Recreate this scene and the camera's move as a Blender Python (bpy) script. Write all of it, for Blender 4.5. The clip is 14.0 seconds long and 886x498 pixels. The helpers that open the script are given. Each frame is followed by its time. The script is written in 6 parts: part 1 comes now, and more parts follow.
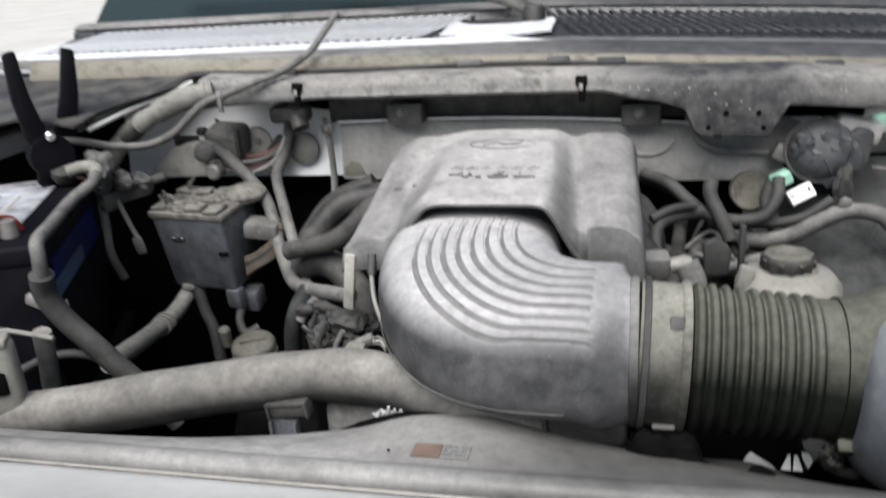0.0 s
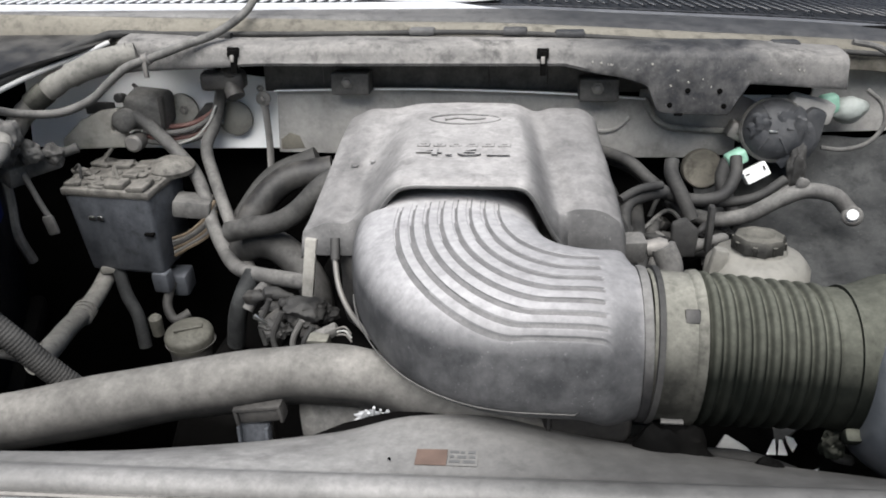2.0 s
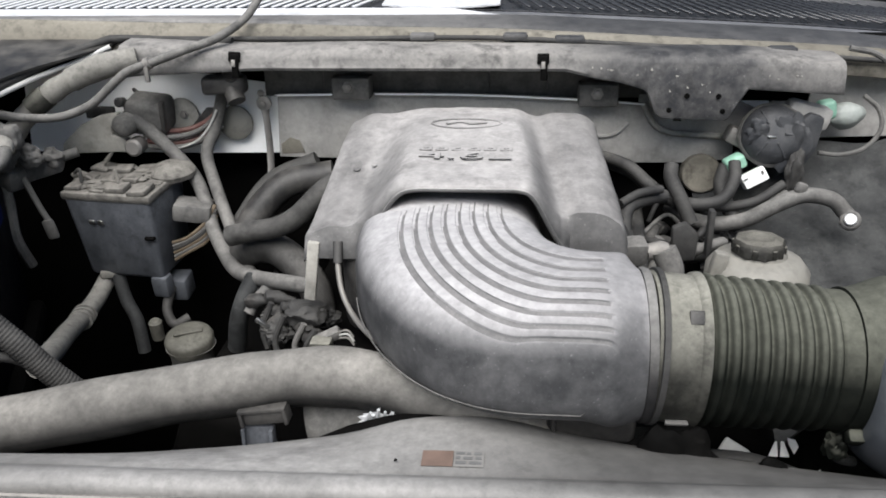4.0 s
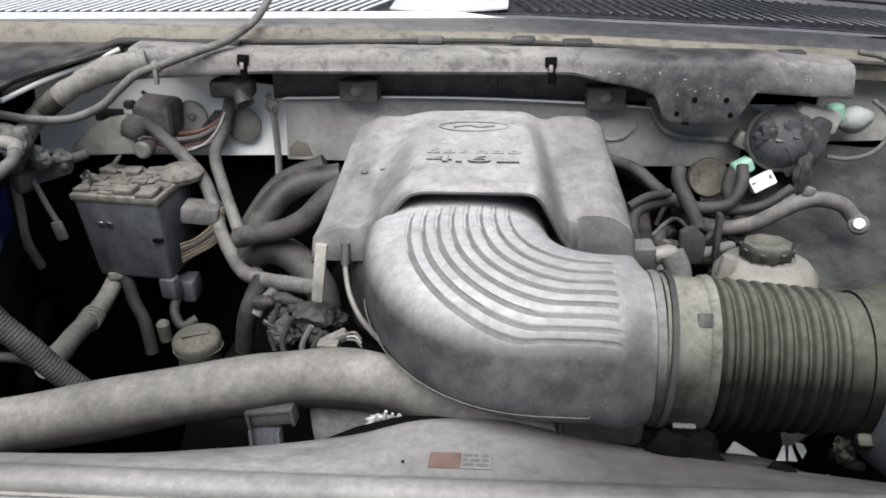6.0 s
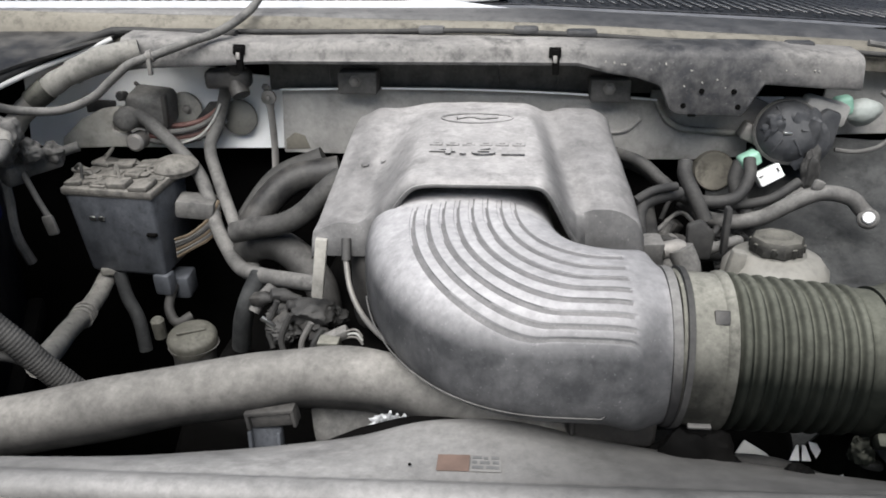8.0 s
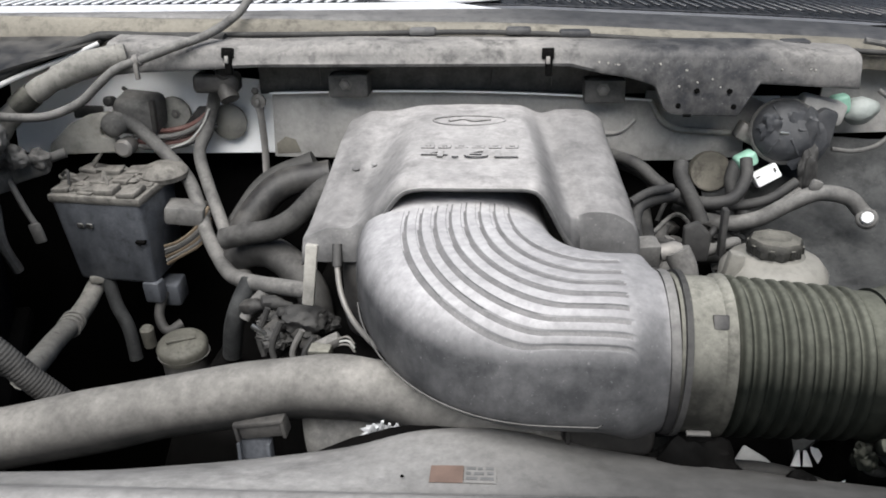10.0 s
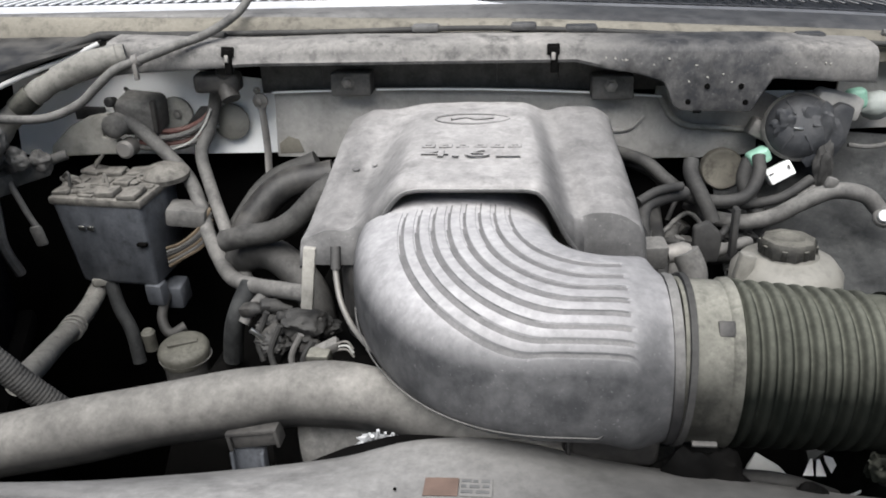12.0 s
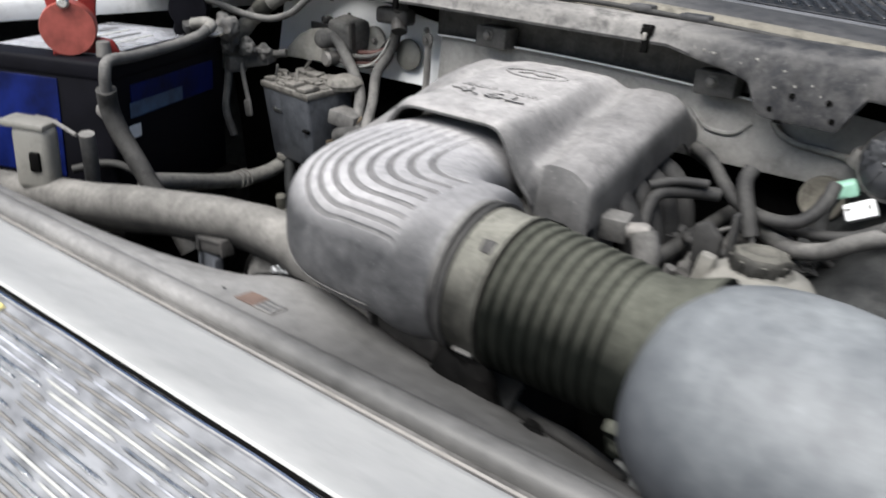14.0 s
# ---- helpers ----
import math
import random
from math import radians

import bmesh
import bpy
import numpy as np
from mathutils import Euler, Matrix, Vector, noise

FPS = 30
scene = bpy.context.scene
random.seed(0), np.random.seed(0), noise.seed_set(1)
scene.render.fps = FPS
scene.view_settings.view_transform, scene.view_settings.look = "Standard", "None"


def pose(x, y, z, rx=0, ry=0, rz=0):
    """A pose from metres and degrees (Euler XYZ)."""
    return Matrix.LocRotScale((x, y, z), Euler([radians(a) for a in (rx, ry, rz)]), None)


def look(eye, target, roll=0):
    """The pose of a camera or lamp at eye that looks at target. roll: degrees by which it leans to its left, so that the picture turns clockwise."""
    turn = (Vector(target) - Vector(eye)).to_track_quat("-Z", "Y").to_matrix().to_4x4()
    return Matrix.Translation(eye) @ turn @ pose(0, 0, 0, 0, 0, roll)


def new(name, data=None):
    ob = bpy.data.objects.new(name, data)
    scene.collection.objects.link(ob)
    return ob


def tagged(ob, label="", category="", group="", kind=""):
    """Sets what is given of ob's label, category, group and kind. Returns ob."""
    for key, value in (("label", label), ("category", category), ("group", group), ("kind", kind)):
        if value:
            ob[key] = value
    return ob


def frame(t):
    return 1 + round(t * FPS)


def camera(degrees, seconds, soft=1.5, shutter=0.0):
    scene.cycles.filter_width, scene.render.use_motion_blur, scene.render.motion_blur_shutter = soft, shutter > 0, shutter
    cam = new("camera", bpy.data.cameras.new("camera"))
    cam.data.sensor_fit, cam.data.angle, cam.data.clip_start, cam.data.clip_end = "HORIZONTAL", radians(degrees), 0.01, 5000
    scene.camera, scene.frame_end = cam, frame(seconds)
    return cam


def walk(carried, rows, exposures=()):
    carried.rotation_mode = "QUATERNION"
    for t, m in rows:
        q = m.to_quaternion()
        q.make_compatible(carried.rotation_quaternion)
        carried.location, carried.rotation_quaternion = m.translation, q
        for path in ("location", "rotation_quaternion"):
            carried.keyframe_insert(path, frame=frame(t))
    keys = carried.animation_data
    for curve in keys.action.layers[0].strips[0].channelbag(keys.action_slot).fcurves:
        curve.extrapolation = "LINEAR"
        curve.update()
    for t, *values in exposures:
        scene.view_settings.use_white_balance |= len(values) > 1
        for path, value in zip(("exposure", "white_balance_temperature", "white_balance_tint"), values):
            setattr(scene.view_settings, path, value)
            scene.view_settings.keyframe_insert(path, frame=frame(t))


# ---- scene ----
cam = camera(58.1, 14.0, soft=1.8, shutter=0.5)
PATH = [
    (0, (0.126, -0.007, 1.366), (-0.346, 1.803, 0.658), -4.1),
    (0.1, (0.112, -0.003, 1.361), (-0.307, 1.806, 0.618), -4.0),
    (0.3, (0.077, -0.005, 1.368), (-0.138, 1.819, 0.575), -1.4),
    (0.5, (0.05, -0.002, 1.37), (-0.094, 1.828, 0.576), 0.5),
    (1, (0.041, 0.023, 1.373), (-0.161, 1.847, 0.577), -1.4),
    (1.5, (0.041, 0.026, 1.374), (-0.177, 1.848, 0.58), -2.2),
    (2, (0.037, 0.029, 1.369), (-0.147, 1.852, 0.566), -1.1),
    (2.5, (0.033, 0.029, 1.366), (-0.133, 1.846, 0.547), -0.8),
    (3, (0.03, 0.028, 1.366), (-0.125, 1.85, 0.556), -0.9),
    (5.5, (0.028, 0.021, 1.367), (-0.159, 1.859, 0.6), -0.8),
    (6, (0.027, 0.023, 1.365), (-0.154, 1.858, 0.59), -0.8),
    (6.5, (0.023, 0.027, 1.363), (-0.133, 1.861, 0.58), -0.5),
    (7, (0.022, 0.031, 1.361), (-0.147, 1.864, 0.579), -0.4),
    (7.5, (0.022, 0.039, 1.357), (-0.14, 1.866, 0.559), -0.6),
    (8, (0.015, 0.04, 1.358), (-0.146, 1.871, 0.57), -0.6),
    (10.5, (0.018, 0.055, 1.353), (-0.137, 1.89, 0.573), -1.2),
    (11, (0.019, 0.057, 1.352), (-0.174, 1.89, 0.575), -1.6),
    (11.5, (0.023, 0.065, 1.353), (-0.16, 1.897, 0.572), -1.7),
    (12, (0.031, 0.072, 1.352), (-0.167, 1.899, 0.563), -1.9),
    (12.5, (0.057, 0.063, 1.348), (-0.219, 1.86, 0.516), -2.7),
    (12.8, (0.084, 0.085, 1.354), (-0.343, 1.865, 0.55), -1.4),
    (13, (0.116, 0.109, 1.346), (-0.451, 1.876, 0.598), 1.7),
    (13.3, (0.18, 0.116, 1.331), (-0.65, 1.755, 0.539), 1.9),
    (13.5, (0.238, 0.107, 1.318), (-0.682, 1.707, 0.547), 2.2),
    (13.6, (0.272, 0.098, 1.318), (-0.692, 1.673, 0.547), 1.9),
    (13.8, (0.34, 0.096, 1.314), (-0.692, 1.63, 0.543), 3.2),
    (14, (0.416, 0.103, 1.312), (-0.675, 1.588, 0.534), 4.5),
]
walk(cam, [(t, look(eye, target, roll)) for t, eye, target, roll in PATH], [(0, 0.80), (12.7, 0.80), (13.3, 0.92), (14, 0.90)])

# ---- world and light ----
world = bpy.data.worlds.new("sky")
scene.world = world
world.use_nodes = True
wn = world.node_tree
sky = wn.nodes.new("ShaderNodeTexSky")
sky.sky_type, sky.sun_disc = "NISHITA", False
sky.sun_elevation, sky.sun_rotation = radians(57), radians(184)
sky.air_density, sky.dust_density = 1.0, 2.0
back = wn.nodes["Background"]
back.inputs["Strength"].default_value = 0.055
wn.links.new(sky.outputs[0], back.inputs["Color"])
sun = new("sun", bpy.data.lights.new("sun", "SUN"))
sun.data.energy, sun.data.angle, sun.data.color = 4.1, radians(58), (1.0, 0.985, 0.965)
sun.matrix_world = look((-0.10, -0.52, 2.9), (0, 0.7, 1.0))


# ---- materials ----
def nodes_of(name):
    m = bpy.data.materials.new(name)
    m.use_nodes = True
    return m, m.node_tree, m.node_tree.nodes["Principled BSDF"]


def noise_node(nt, coord, scale, detail=5.0, rough=0.6):
    n = nt.nodes.new("ShaderNodeTexNoise")
    n.inputs["Scale"].default_value, n.inputs["Detail"].default_value, n.inputs["Roughness"].default_value = scale, detail, rough
    nt.links.new(coord, n.inputs["Vector"])
    return n


def ramp(nt, src, a, b, lo=0.0, hi=1.0):
    n = nt.nodes.new("ShaderNodeMapRange")
    n.inputs["From Min"].default_value, n.inputs["From Max"].default_value = a, b
    n.inputs["To Min"].default_value, n.inputs["To Max"].default_value = lo, hi
    nt.links.new(src, n.inputs["Value"])
    return n.outputs[0]


def blend(nt, fac, a, b):
    n = nt.nodes.new("ShaderNodeMix")
    n.data_type = "RGBA"
    nt.links.new(fac, n.inputs["Factor"])
    for sock, v in ((n.inputs["A"], a), (n.inputs["B"], b)):
        if isinstance(v, tuple):
            sock.default_value = (*v, 1)
        else:
            nt.links.new(v, sock)
    return n.outputs["Result"]


def math_node(nt, op, a, b):
    n = nt.nodes.new("ShaderNodeMath")
    n.operation, n.use_clamp = op, True
    for sock, v in zip(n.inputs, (a, b)):
        if isinstance(v, (int, float)):
            sock.default_value = v
        else:
            nt.links.new(v, sock)
    return n.outputs[0]


def dusty(name, base, dust, amount=0.6, along=None, rough=0.55, dust_rough=0.9, metal=0.0, scale=35.0, bump=0.25, speck=0.0, streak=None, dust_shade=0.5, worn=0.55, gloss=0.3, low=-0.2, film=0.14):
    """A worn surface under road dust, thickest on what faces up; shade on sides and undersides is painted along with
    it.
    """
    m, nt, b = nodes_of(name)
    tc = nt.nodes.new("ShaderNodeTexCoord").outputs["Object"]
    if streak:
        mp = nt.nodes.new("ShaderNodeMapping")
        mp.inputs["Scale"].default_value = streak
        nt.links.new(tc, mp.inputs["Vector"])
        big = noise_node(nt, mp.outputs[0], scale, 6)
    else:
        big = noise_node(nt, tc, scale, 6)
    fine = noise_node(nt, tc, scale * 9, 4, 0.7)
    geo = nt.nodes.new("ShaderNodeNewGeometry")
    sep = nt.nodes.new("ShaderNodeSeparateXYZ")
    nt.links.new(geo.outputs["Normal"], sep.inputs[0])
    # one factor by facing: dust lying on top, and painted shade below
    up = ramp(nt, sep.outputs["Z"], low, 0.9, 1.0 - dust_shade, 1.0)
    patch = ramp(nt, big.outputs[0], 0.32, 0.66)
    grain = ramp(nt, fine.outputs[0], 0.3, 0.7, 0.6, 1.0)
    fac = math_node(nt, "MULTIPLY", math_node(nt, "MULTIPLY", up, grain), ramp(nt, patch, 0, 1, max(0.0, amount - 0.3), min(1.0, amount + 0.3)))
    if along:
        # dust colour is cut back in bands along x, partly as painted shade, with ragged borders: from, to, from, to,
        # share kept
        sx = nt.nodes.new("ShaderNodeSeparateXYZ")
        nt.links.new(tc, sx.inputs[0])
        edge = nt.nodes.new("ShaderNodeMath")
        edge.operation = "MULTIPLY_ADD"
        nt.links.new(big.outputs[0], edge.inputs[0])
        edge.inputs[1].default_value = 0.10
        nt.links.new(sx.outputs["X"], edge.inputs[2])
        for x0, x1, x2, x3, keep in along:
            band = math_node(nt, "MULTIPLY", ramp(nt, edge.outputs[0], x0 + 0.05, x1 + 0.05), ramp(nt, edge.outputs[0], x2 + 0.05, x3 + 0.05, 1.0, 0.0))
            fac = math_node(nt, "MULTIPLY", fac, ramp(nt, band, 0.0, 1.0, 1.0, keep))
    # smears of dust hold on the bare sides too
    smear = noise_node(nt, tc, scale * 2.6, 8, 0.7)
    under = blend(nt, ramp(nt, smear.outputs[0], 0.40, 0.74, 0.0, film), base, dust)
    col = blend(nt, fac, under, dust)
    if speck:
        sp = noise_node(nt, tc, 420.0, 3, 0.7)
        col = blend(nt, ramp(nt, sp.outputs[0], 0.64, 0.74, 0.0, speck), col, tuple(min(1, c * 1.5 + 0.1) for c in dust))
    # damp stains and fine pits
    stain = noise_node(nt, tc, scale * 1.7, 9, 0.72)
    pit = noise_node(nt, tc, scale * 26, 3, 0.6)
    col = blend(nt, ramp(nt, stain.outputs[0], 0.50, 0.72, 0.0, worn), col, tuple(0.35 * c for c in base))
    col = blend(nt, ramp(nt, pit.outputs[0], 0.60, 0.76, 0.0, worn * 0.35), col, tuple(0.3 * c for c in base))
    nt.links.new(col, b.inputs["Base Color"])
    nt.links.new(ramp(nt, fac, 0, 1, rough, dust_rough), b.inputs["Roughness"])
    b.inputs["Metallic"].default_value = metal
    b.inputs["Specular IOR Level"].default_value = gloss
    bp = nt.nodes.new("ShaderNodeBump")
    bp.inputs["Strength"].default_value, bp.inputs["Distance"].default_value = bump, 0.0015
    nt.links.new(fine.outputs[0], bp.inputs["Height"])
    nt.links.new(bp.outputs[0], b.inputs["Normal"])
    return m


def plain(name, col, rough=0.5, metal=0.0, var=0.15, scale=40.0, coat=0.0, bump=0.1, gloss=0.5):
    m, nt, b = nodes_of(name)
    tc = nt.nodes.new("ShaderNodeTexCoord").outputs["Object"]
    n = noise_node(nt, tc, scale, 6)
    c = blend(nt, ramp(nt, n.outputs[0], 0.3, 0.7), tuple(v * (1 - var) for v in col), tuple(min(1, v * (1 + var)) for v in col))
    nt.links.new(c, b.inputs["Base Color"])
    nt.links.new(ramp(nt, n.outputs[0], 0.3, 0.7, max(0.02, rough - 0.08), min(1, rough + 0.08)), b.inputs["Roughness"])
    b.inputs["Metallic"].default_value, b.inputs["Coat Weight"].default_value = metal, coat
    b.inputs["Specular IOR Level"].default_value = gloss
    f2 = noise_node(nt, tc, scale * 8, 3)
    bp = nt.nodes.new("ShaderNodeBump")
    bp.inputs["Strength"].default_value, bp.inputs["Distance"].default_value = bump, 0.001
    nt.links.new(f2.outputs[0], bp.inputs["Height"])
    nt.links.new(bp.outputs[0], b.inputs["Normal"])
    return m


M_ELBOW = dusty("dusty grey plastic duct", (0.036, 0.037, 0.039), (0.51, 0.50, 0.503), 1.0, ((-0.01, 0.10, 90, 91, 0.50),), 0.55, 0.85, scale=13, bump=0.12, dust_shade=1.0, worn=0.20, low=0.20, film=0.14, speck=0.12)
# darker than the duct, so that the grooves' shade is partly in the colour
M_GROOVE = dusty("barer plastic and painted shade in the grooves", (0.05, 0.05, 0.052), (0.21, 0.204, 0.202), 0.84, None, 0.5, 0.85, scale=60, bump=0.2, dust_shade=0.6, worn=0.35, speck=0.2)
M_COVER = dusty("dusty cover plastic", (0.050, 0.050, 0.050), (0.430, 0.416, 0.406), 0.95, ((-0.30, -0.29, -0.125, -0.085, 0.55), (0.045, 0.080, 90, 91, 0.55)), 0.5, 0.85, scale=13, bump=0.3, speck=0.2, dust_shade=1.0, worn=0.52, low=0.22)
M_HOSE = dusty("dusty olive rubber", (0.005, 0.006, 0.005), (0.142, 0.145, 0.120), 0.80, None, 0.65, 0.9, scale=16, bump=0.3, dust_shade=1.0, worn=0.4, low=0.12, film=0.05, gloss=0.05)
M_CUFF = dusty("dusty tan rubber cuff", (0.018, 0.018, 0.016), (0.275, 0.270, 0.234), 0.80, None, 0.6, 0.9, scale=22, dust_shade=1.0, worn=0.65, low=0.05, film=0.15, gloss=0.12)
M_RADHOSE = dusty("dust coated radiator hose", (0.012, 0.012, 0.013), (0.235, 0.230, 0.221), 0.78, None, 0.6, 0.9, scale=14, bump=0.25, dust_shade=1.0, worn=0.35, low=-0.02, film=0.08, gloss=0.12)
M_TOPHOSE = dusty("tan dusted radiator hose", (0.014, 0.014, 0.014), (0.265, 0.255, 0.236), 0.80, ((-0.90, -0.85, -0.42, -0.18, 0.52),), 0.6, 0.9, scale=14, bump=0.25, dust_shade=1.0, worn=0.35, low=-0.25, film=0.08, gloss=0.12)
M_RUBBER = dusty("old black rubber", (0.012, 0.012, 0.013), (0.092, 0.090, 0.084), 0.45, None, 0.6, 0.9, scale=30)
M_LOOM = dusty("dusty loom tubing", (0.024, 0.024, 0.025), (0.235, 0.228, 0.214), 0.62, None, 0.6, 0.9, scale=30)
M_DULL = dusty("grimy engine rubber", (0.010, 0.010, 0.010), (0.130, 0.126, 0.119), 0.5, None, 0.6, 0.9, scale=24, worn=0.7)
M_BLACK = dusty("black plastic", (0.011, 0.011, 0.012), (0.163, 0.155, 0.141), 0.25, None, 0.45, 0.85, scale=30)
# far darker than metal: the shade of the bay's depths is in this colour
M_DEEP = dusty("near black for shaded depths and small dark parts", (0.0015, 0.0015, 0.0015), (0.006, 0.0055, 0.005), 0.3, None, 0.7, 0.95, scale=18, gloss=0.06)
M_FUSE = dusty("black fuse box plastic", (0.012, 0.014, 0.017), (0.150, 0.160, 0.180), 0.55, None, 0.35, 0.8, scale=40, streak=(1, 1, 0.3), dust_shade=0.3, worn=0.7, gloss=0.5)
M_FUSETOP = dusty("dust caked fuse box lid", (0.02, 0.019, 0.018), (0.25, 0.238, 0.215), 0.75, None, 0.6, 0.95, scale=50, bump=0.8, worn=0.8)
M_CAST = dusty("dusty cast bracket", (0.20, 0.195, 0.18), (0.42, 0.405, 0.365), 0.66, None, 0.6, 0.9, scale=30, bump=0.4, dust_shade=0.25)
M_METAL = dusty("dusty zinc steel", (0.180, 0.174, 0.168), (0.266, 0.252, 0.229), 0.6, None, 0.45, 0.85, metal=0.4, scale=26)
M_SHIELD = dusty("dusty heat shield", (0.180, 0.177, 0.170), (0.450, 0.437, 0.412), 0.76, None, 0.6, 0.9, scale=16, bump=0.2, speck=0.15, dust_shade=0.25, worn=0.50)
M_RAIL = dusty("dusty black cowl rail", (0.022, 0.023, 0.026), (0.300, 0.288, 0.270), 0.74, ((0.07, 0.17, 0.28, 0.34, 0.05),), 0.55, 0.9, scale=22, bump=0.3, speck=0.25, streak=(0.5, 1, 1), dust_shade=0.82, worn=0.9, film=0.25)
M_PLATE = dusty("dark bracket plate", (0.021, 0.023, 0.027), (0.118, 0.118, 0.118), 0.3, None, 0.5, 0.85, scale=30, bump=0.3, speck=0.3)
M_PAINT = dusty("silver body paint", (0.620, 0.630, 0.640), (0.407, 0.400, 0.377), 0.4, None, 0.35, 0.7, scale=14, bump=0.05)
M_FIREWALL = dusty("white painted firewall", (0.88, 0.89, 0.89), (0.74, 0.72, 0.68), 0.25, None, 0.4, 0.8, scale=14, bump=0.1, worn=0.12)
# bands: thinner dust film, with the shading of the raised middle's slopes painted in
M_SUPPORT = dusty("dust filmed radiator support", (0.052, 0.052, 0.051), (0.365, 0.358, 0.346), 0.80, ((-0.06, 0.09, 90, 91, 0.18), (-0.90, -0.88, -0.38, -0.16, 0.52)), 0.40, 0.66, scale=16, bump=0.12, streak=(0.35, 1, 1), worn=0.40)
M_STRIP = dusty("grey header panel", (0.36, 0.365, 0.36), (0.53, 0.527, 0.51), 0.6, None, 0.6, 0.8, scale=8, bump=0.08, dust_shade=0.2, worn=0.2)
M_TRIM = dusty("dirty groove rubber", (0.016, 0.015, 0.014), (0.24, 0.232, 0.22), 0.55, None, 0.7, 0.9, scale=45, streak=(0.25, 1, 1), worn=0.7, dust_shade=0.3)
M_TAPE = dusty("dusty cloth tape", (0.10, 0.098, 0.09), (0.29, 0.280, 0.255), 0.7, None, 0.8, 0.95, scale=60, bump=0.5, dust_shade=0.5, worn=0.6)
M_SEAL = dusty("tan weatherstrip", (0.085, 0.078, 0.064), (0.250, 0.234, 0.196), 0.66, ((-0.02, 0.35, 90, 91, 0.45),), 0.7, 0.9, scale=26, streak=(0.2, 1, 1), worn=0.8)
M_GREYLIP = dusty("grey cowl lip", (0.030, 0.031, 0.034), (0.270, 0.263, 0.252), 0.66, ((-0.16, 0.10, 90, 91, 0.07),), 0.5, 0.85, scale=18, streak=(0.3, 1, 1), worn=0.7)
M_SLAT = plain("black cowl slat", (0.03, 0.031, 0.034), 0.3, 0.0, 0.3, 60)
# the sheen on the cowl's left half is put into this pale colour
M_WHITELIP = plain("pale cowl with painted sheen", (0.50, 0.51, 0.53), 0.4, 0.0, 0.15, 30, 0.1)
M_CHROME = plain("bright chrome", (0.75, 0.76, 0.78), 0.12, 1.0, 0.05, 60)
M_ZINC = plain("bright zinc", (0.62, 0.62, 0.60), 0.3, 1.0, 0.1, 120)
M_TANK = dusty("yellowed translucent tank", (0.16, 0.156, 0.138), (0.25, 0.242, 0.220), 0.6, None, 0.4, 0.8, scale=24, worn=0.5)
M_CAP = dusty("dusty cap", (0.012, 0.012, 0.011), (0.175, 0.168, 0.145), 0.75, None, 0.5, 0.9, scale=50, bump=0.6, dust_shade=1.0, low=0.2, worn=0.6)
M_OILCAP = dusty("yellowed filler cap", (0.030, 0.029, 0.024), (0.15, 0.146, 0.125), 0.6, None, 0.5, 0.9, scale=50, bump=0.4, worn=0.7)
M_AIRBOX = dusty("blue grey air box plastic", (0.030, 0.034, 0.042), (0.295, 0.312, 0.318), 0.66, None, 0.36, 0.7, scale=9, bump=0.08, dust_shade=0.93, worn=0.3)
M_LINER = dusty("dark fender liner", (0.008, 0.009, 0.010), (0.082, 0.084, 0.082), 0.36, None, 0.7, 0.9, scale=26, bump=0.8, worn=0.8, speck=0.3)
M_RED = plain("red clamp plastic", (0.20, 0.021, 0.017), 0.5, 0.0, 0.35, 60, gloss=0.3)
M_REDPALE = plain("scuffed pale red plastic", (0.27, 0.066, 0.052), 0.55, 0.0, 0.3, 60, gloss=0.3)
M_REDWIRE = dusty("faded red wire", (0.120, 0.036, 0.030), (0.244, 0.185, 0.163), 0.55, None, 0.5, 0.9, scale=60)
M_ORANGE = dusty("tan brown wire", (0.06, 0.042, 0.026), (0.20, 0.165, 0.12), 0.5, None, 0.5, 0.9, scale=60)
M_GREEN = plain("pale green connector", (0.24, 0.44, 0.34), 0.5, 0.0, 0.3, 60)
M_WHITE = plain("white plastic", (0.78, 0.79, 0.78), 0.35, 0.0, 0.06, 60)
M_BLUE = plain("blue battery label", (0.002, 0.007, 0.065), 0.5, 0.0, 0.7, 22, 0.0, gloss=0.15)
M_BLUELIGHT = plain("pale blue label stripe", (0.05, 0.09, 0.16), 0.45, 0.0, 0.6, 30)
M_CASE = plain("battery case black", (0.004, 0.004, 0.006), 0.6, 0.0, 0.3, 30, gloss=0.08)
M_CLEARTOP = plain("glossy grey battery top", (0.42, 0.43, 0.46), 0.10, 0.0, 0.6, 25, 0.6)
M_YELLOW = plain("yellow label", (0.70, 0.60, 0.22), 0.4, 0.0, 0.15, 60)
M_LABELW = plain("white label", (0.38, 0.38, 0.36), 0.4, 0.0, 0.1, 60)
M_LABELO = plain("faded orange label", (0.125, 0.085, 0.068), 0.8, 0.0, 0.25, 60)
M_INK = plain("grey print", (0.11, 0.11, 0.11), 0.6, 0.0, 0.2, 90)
M_STICKER = plain("faded white sticker", (0.17, 0.167, 0.16), 0.8, 0.0, 0.2, 70)
M_SILVERLABEL = plain("silver foil panel", (0.17, 0.175, 0.185), 0.45, 0.0, 0.6, 70)
M_FOIL = plain("crumpled foil", (0.55, 0.56, 0.57), 0.5, 0.4, 0.1, 90)
M_COPPER = plain("copper teeth", (0.45, 0.28, 0.18), 0.35, 0.9, 0.2, 80)


M_EDGE = plain("dark grey edge", (0.10, 0.103, 0.11), 0.4, 0.0, 0.2, 30)
M_DULLWHITE = plain("dull greenish white plastic", (0.24, 0.26, 0.245), 0.5, 0.0, 0.35, 30)


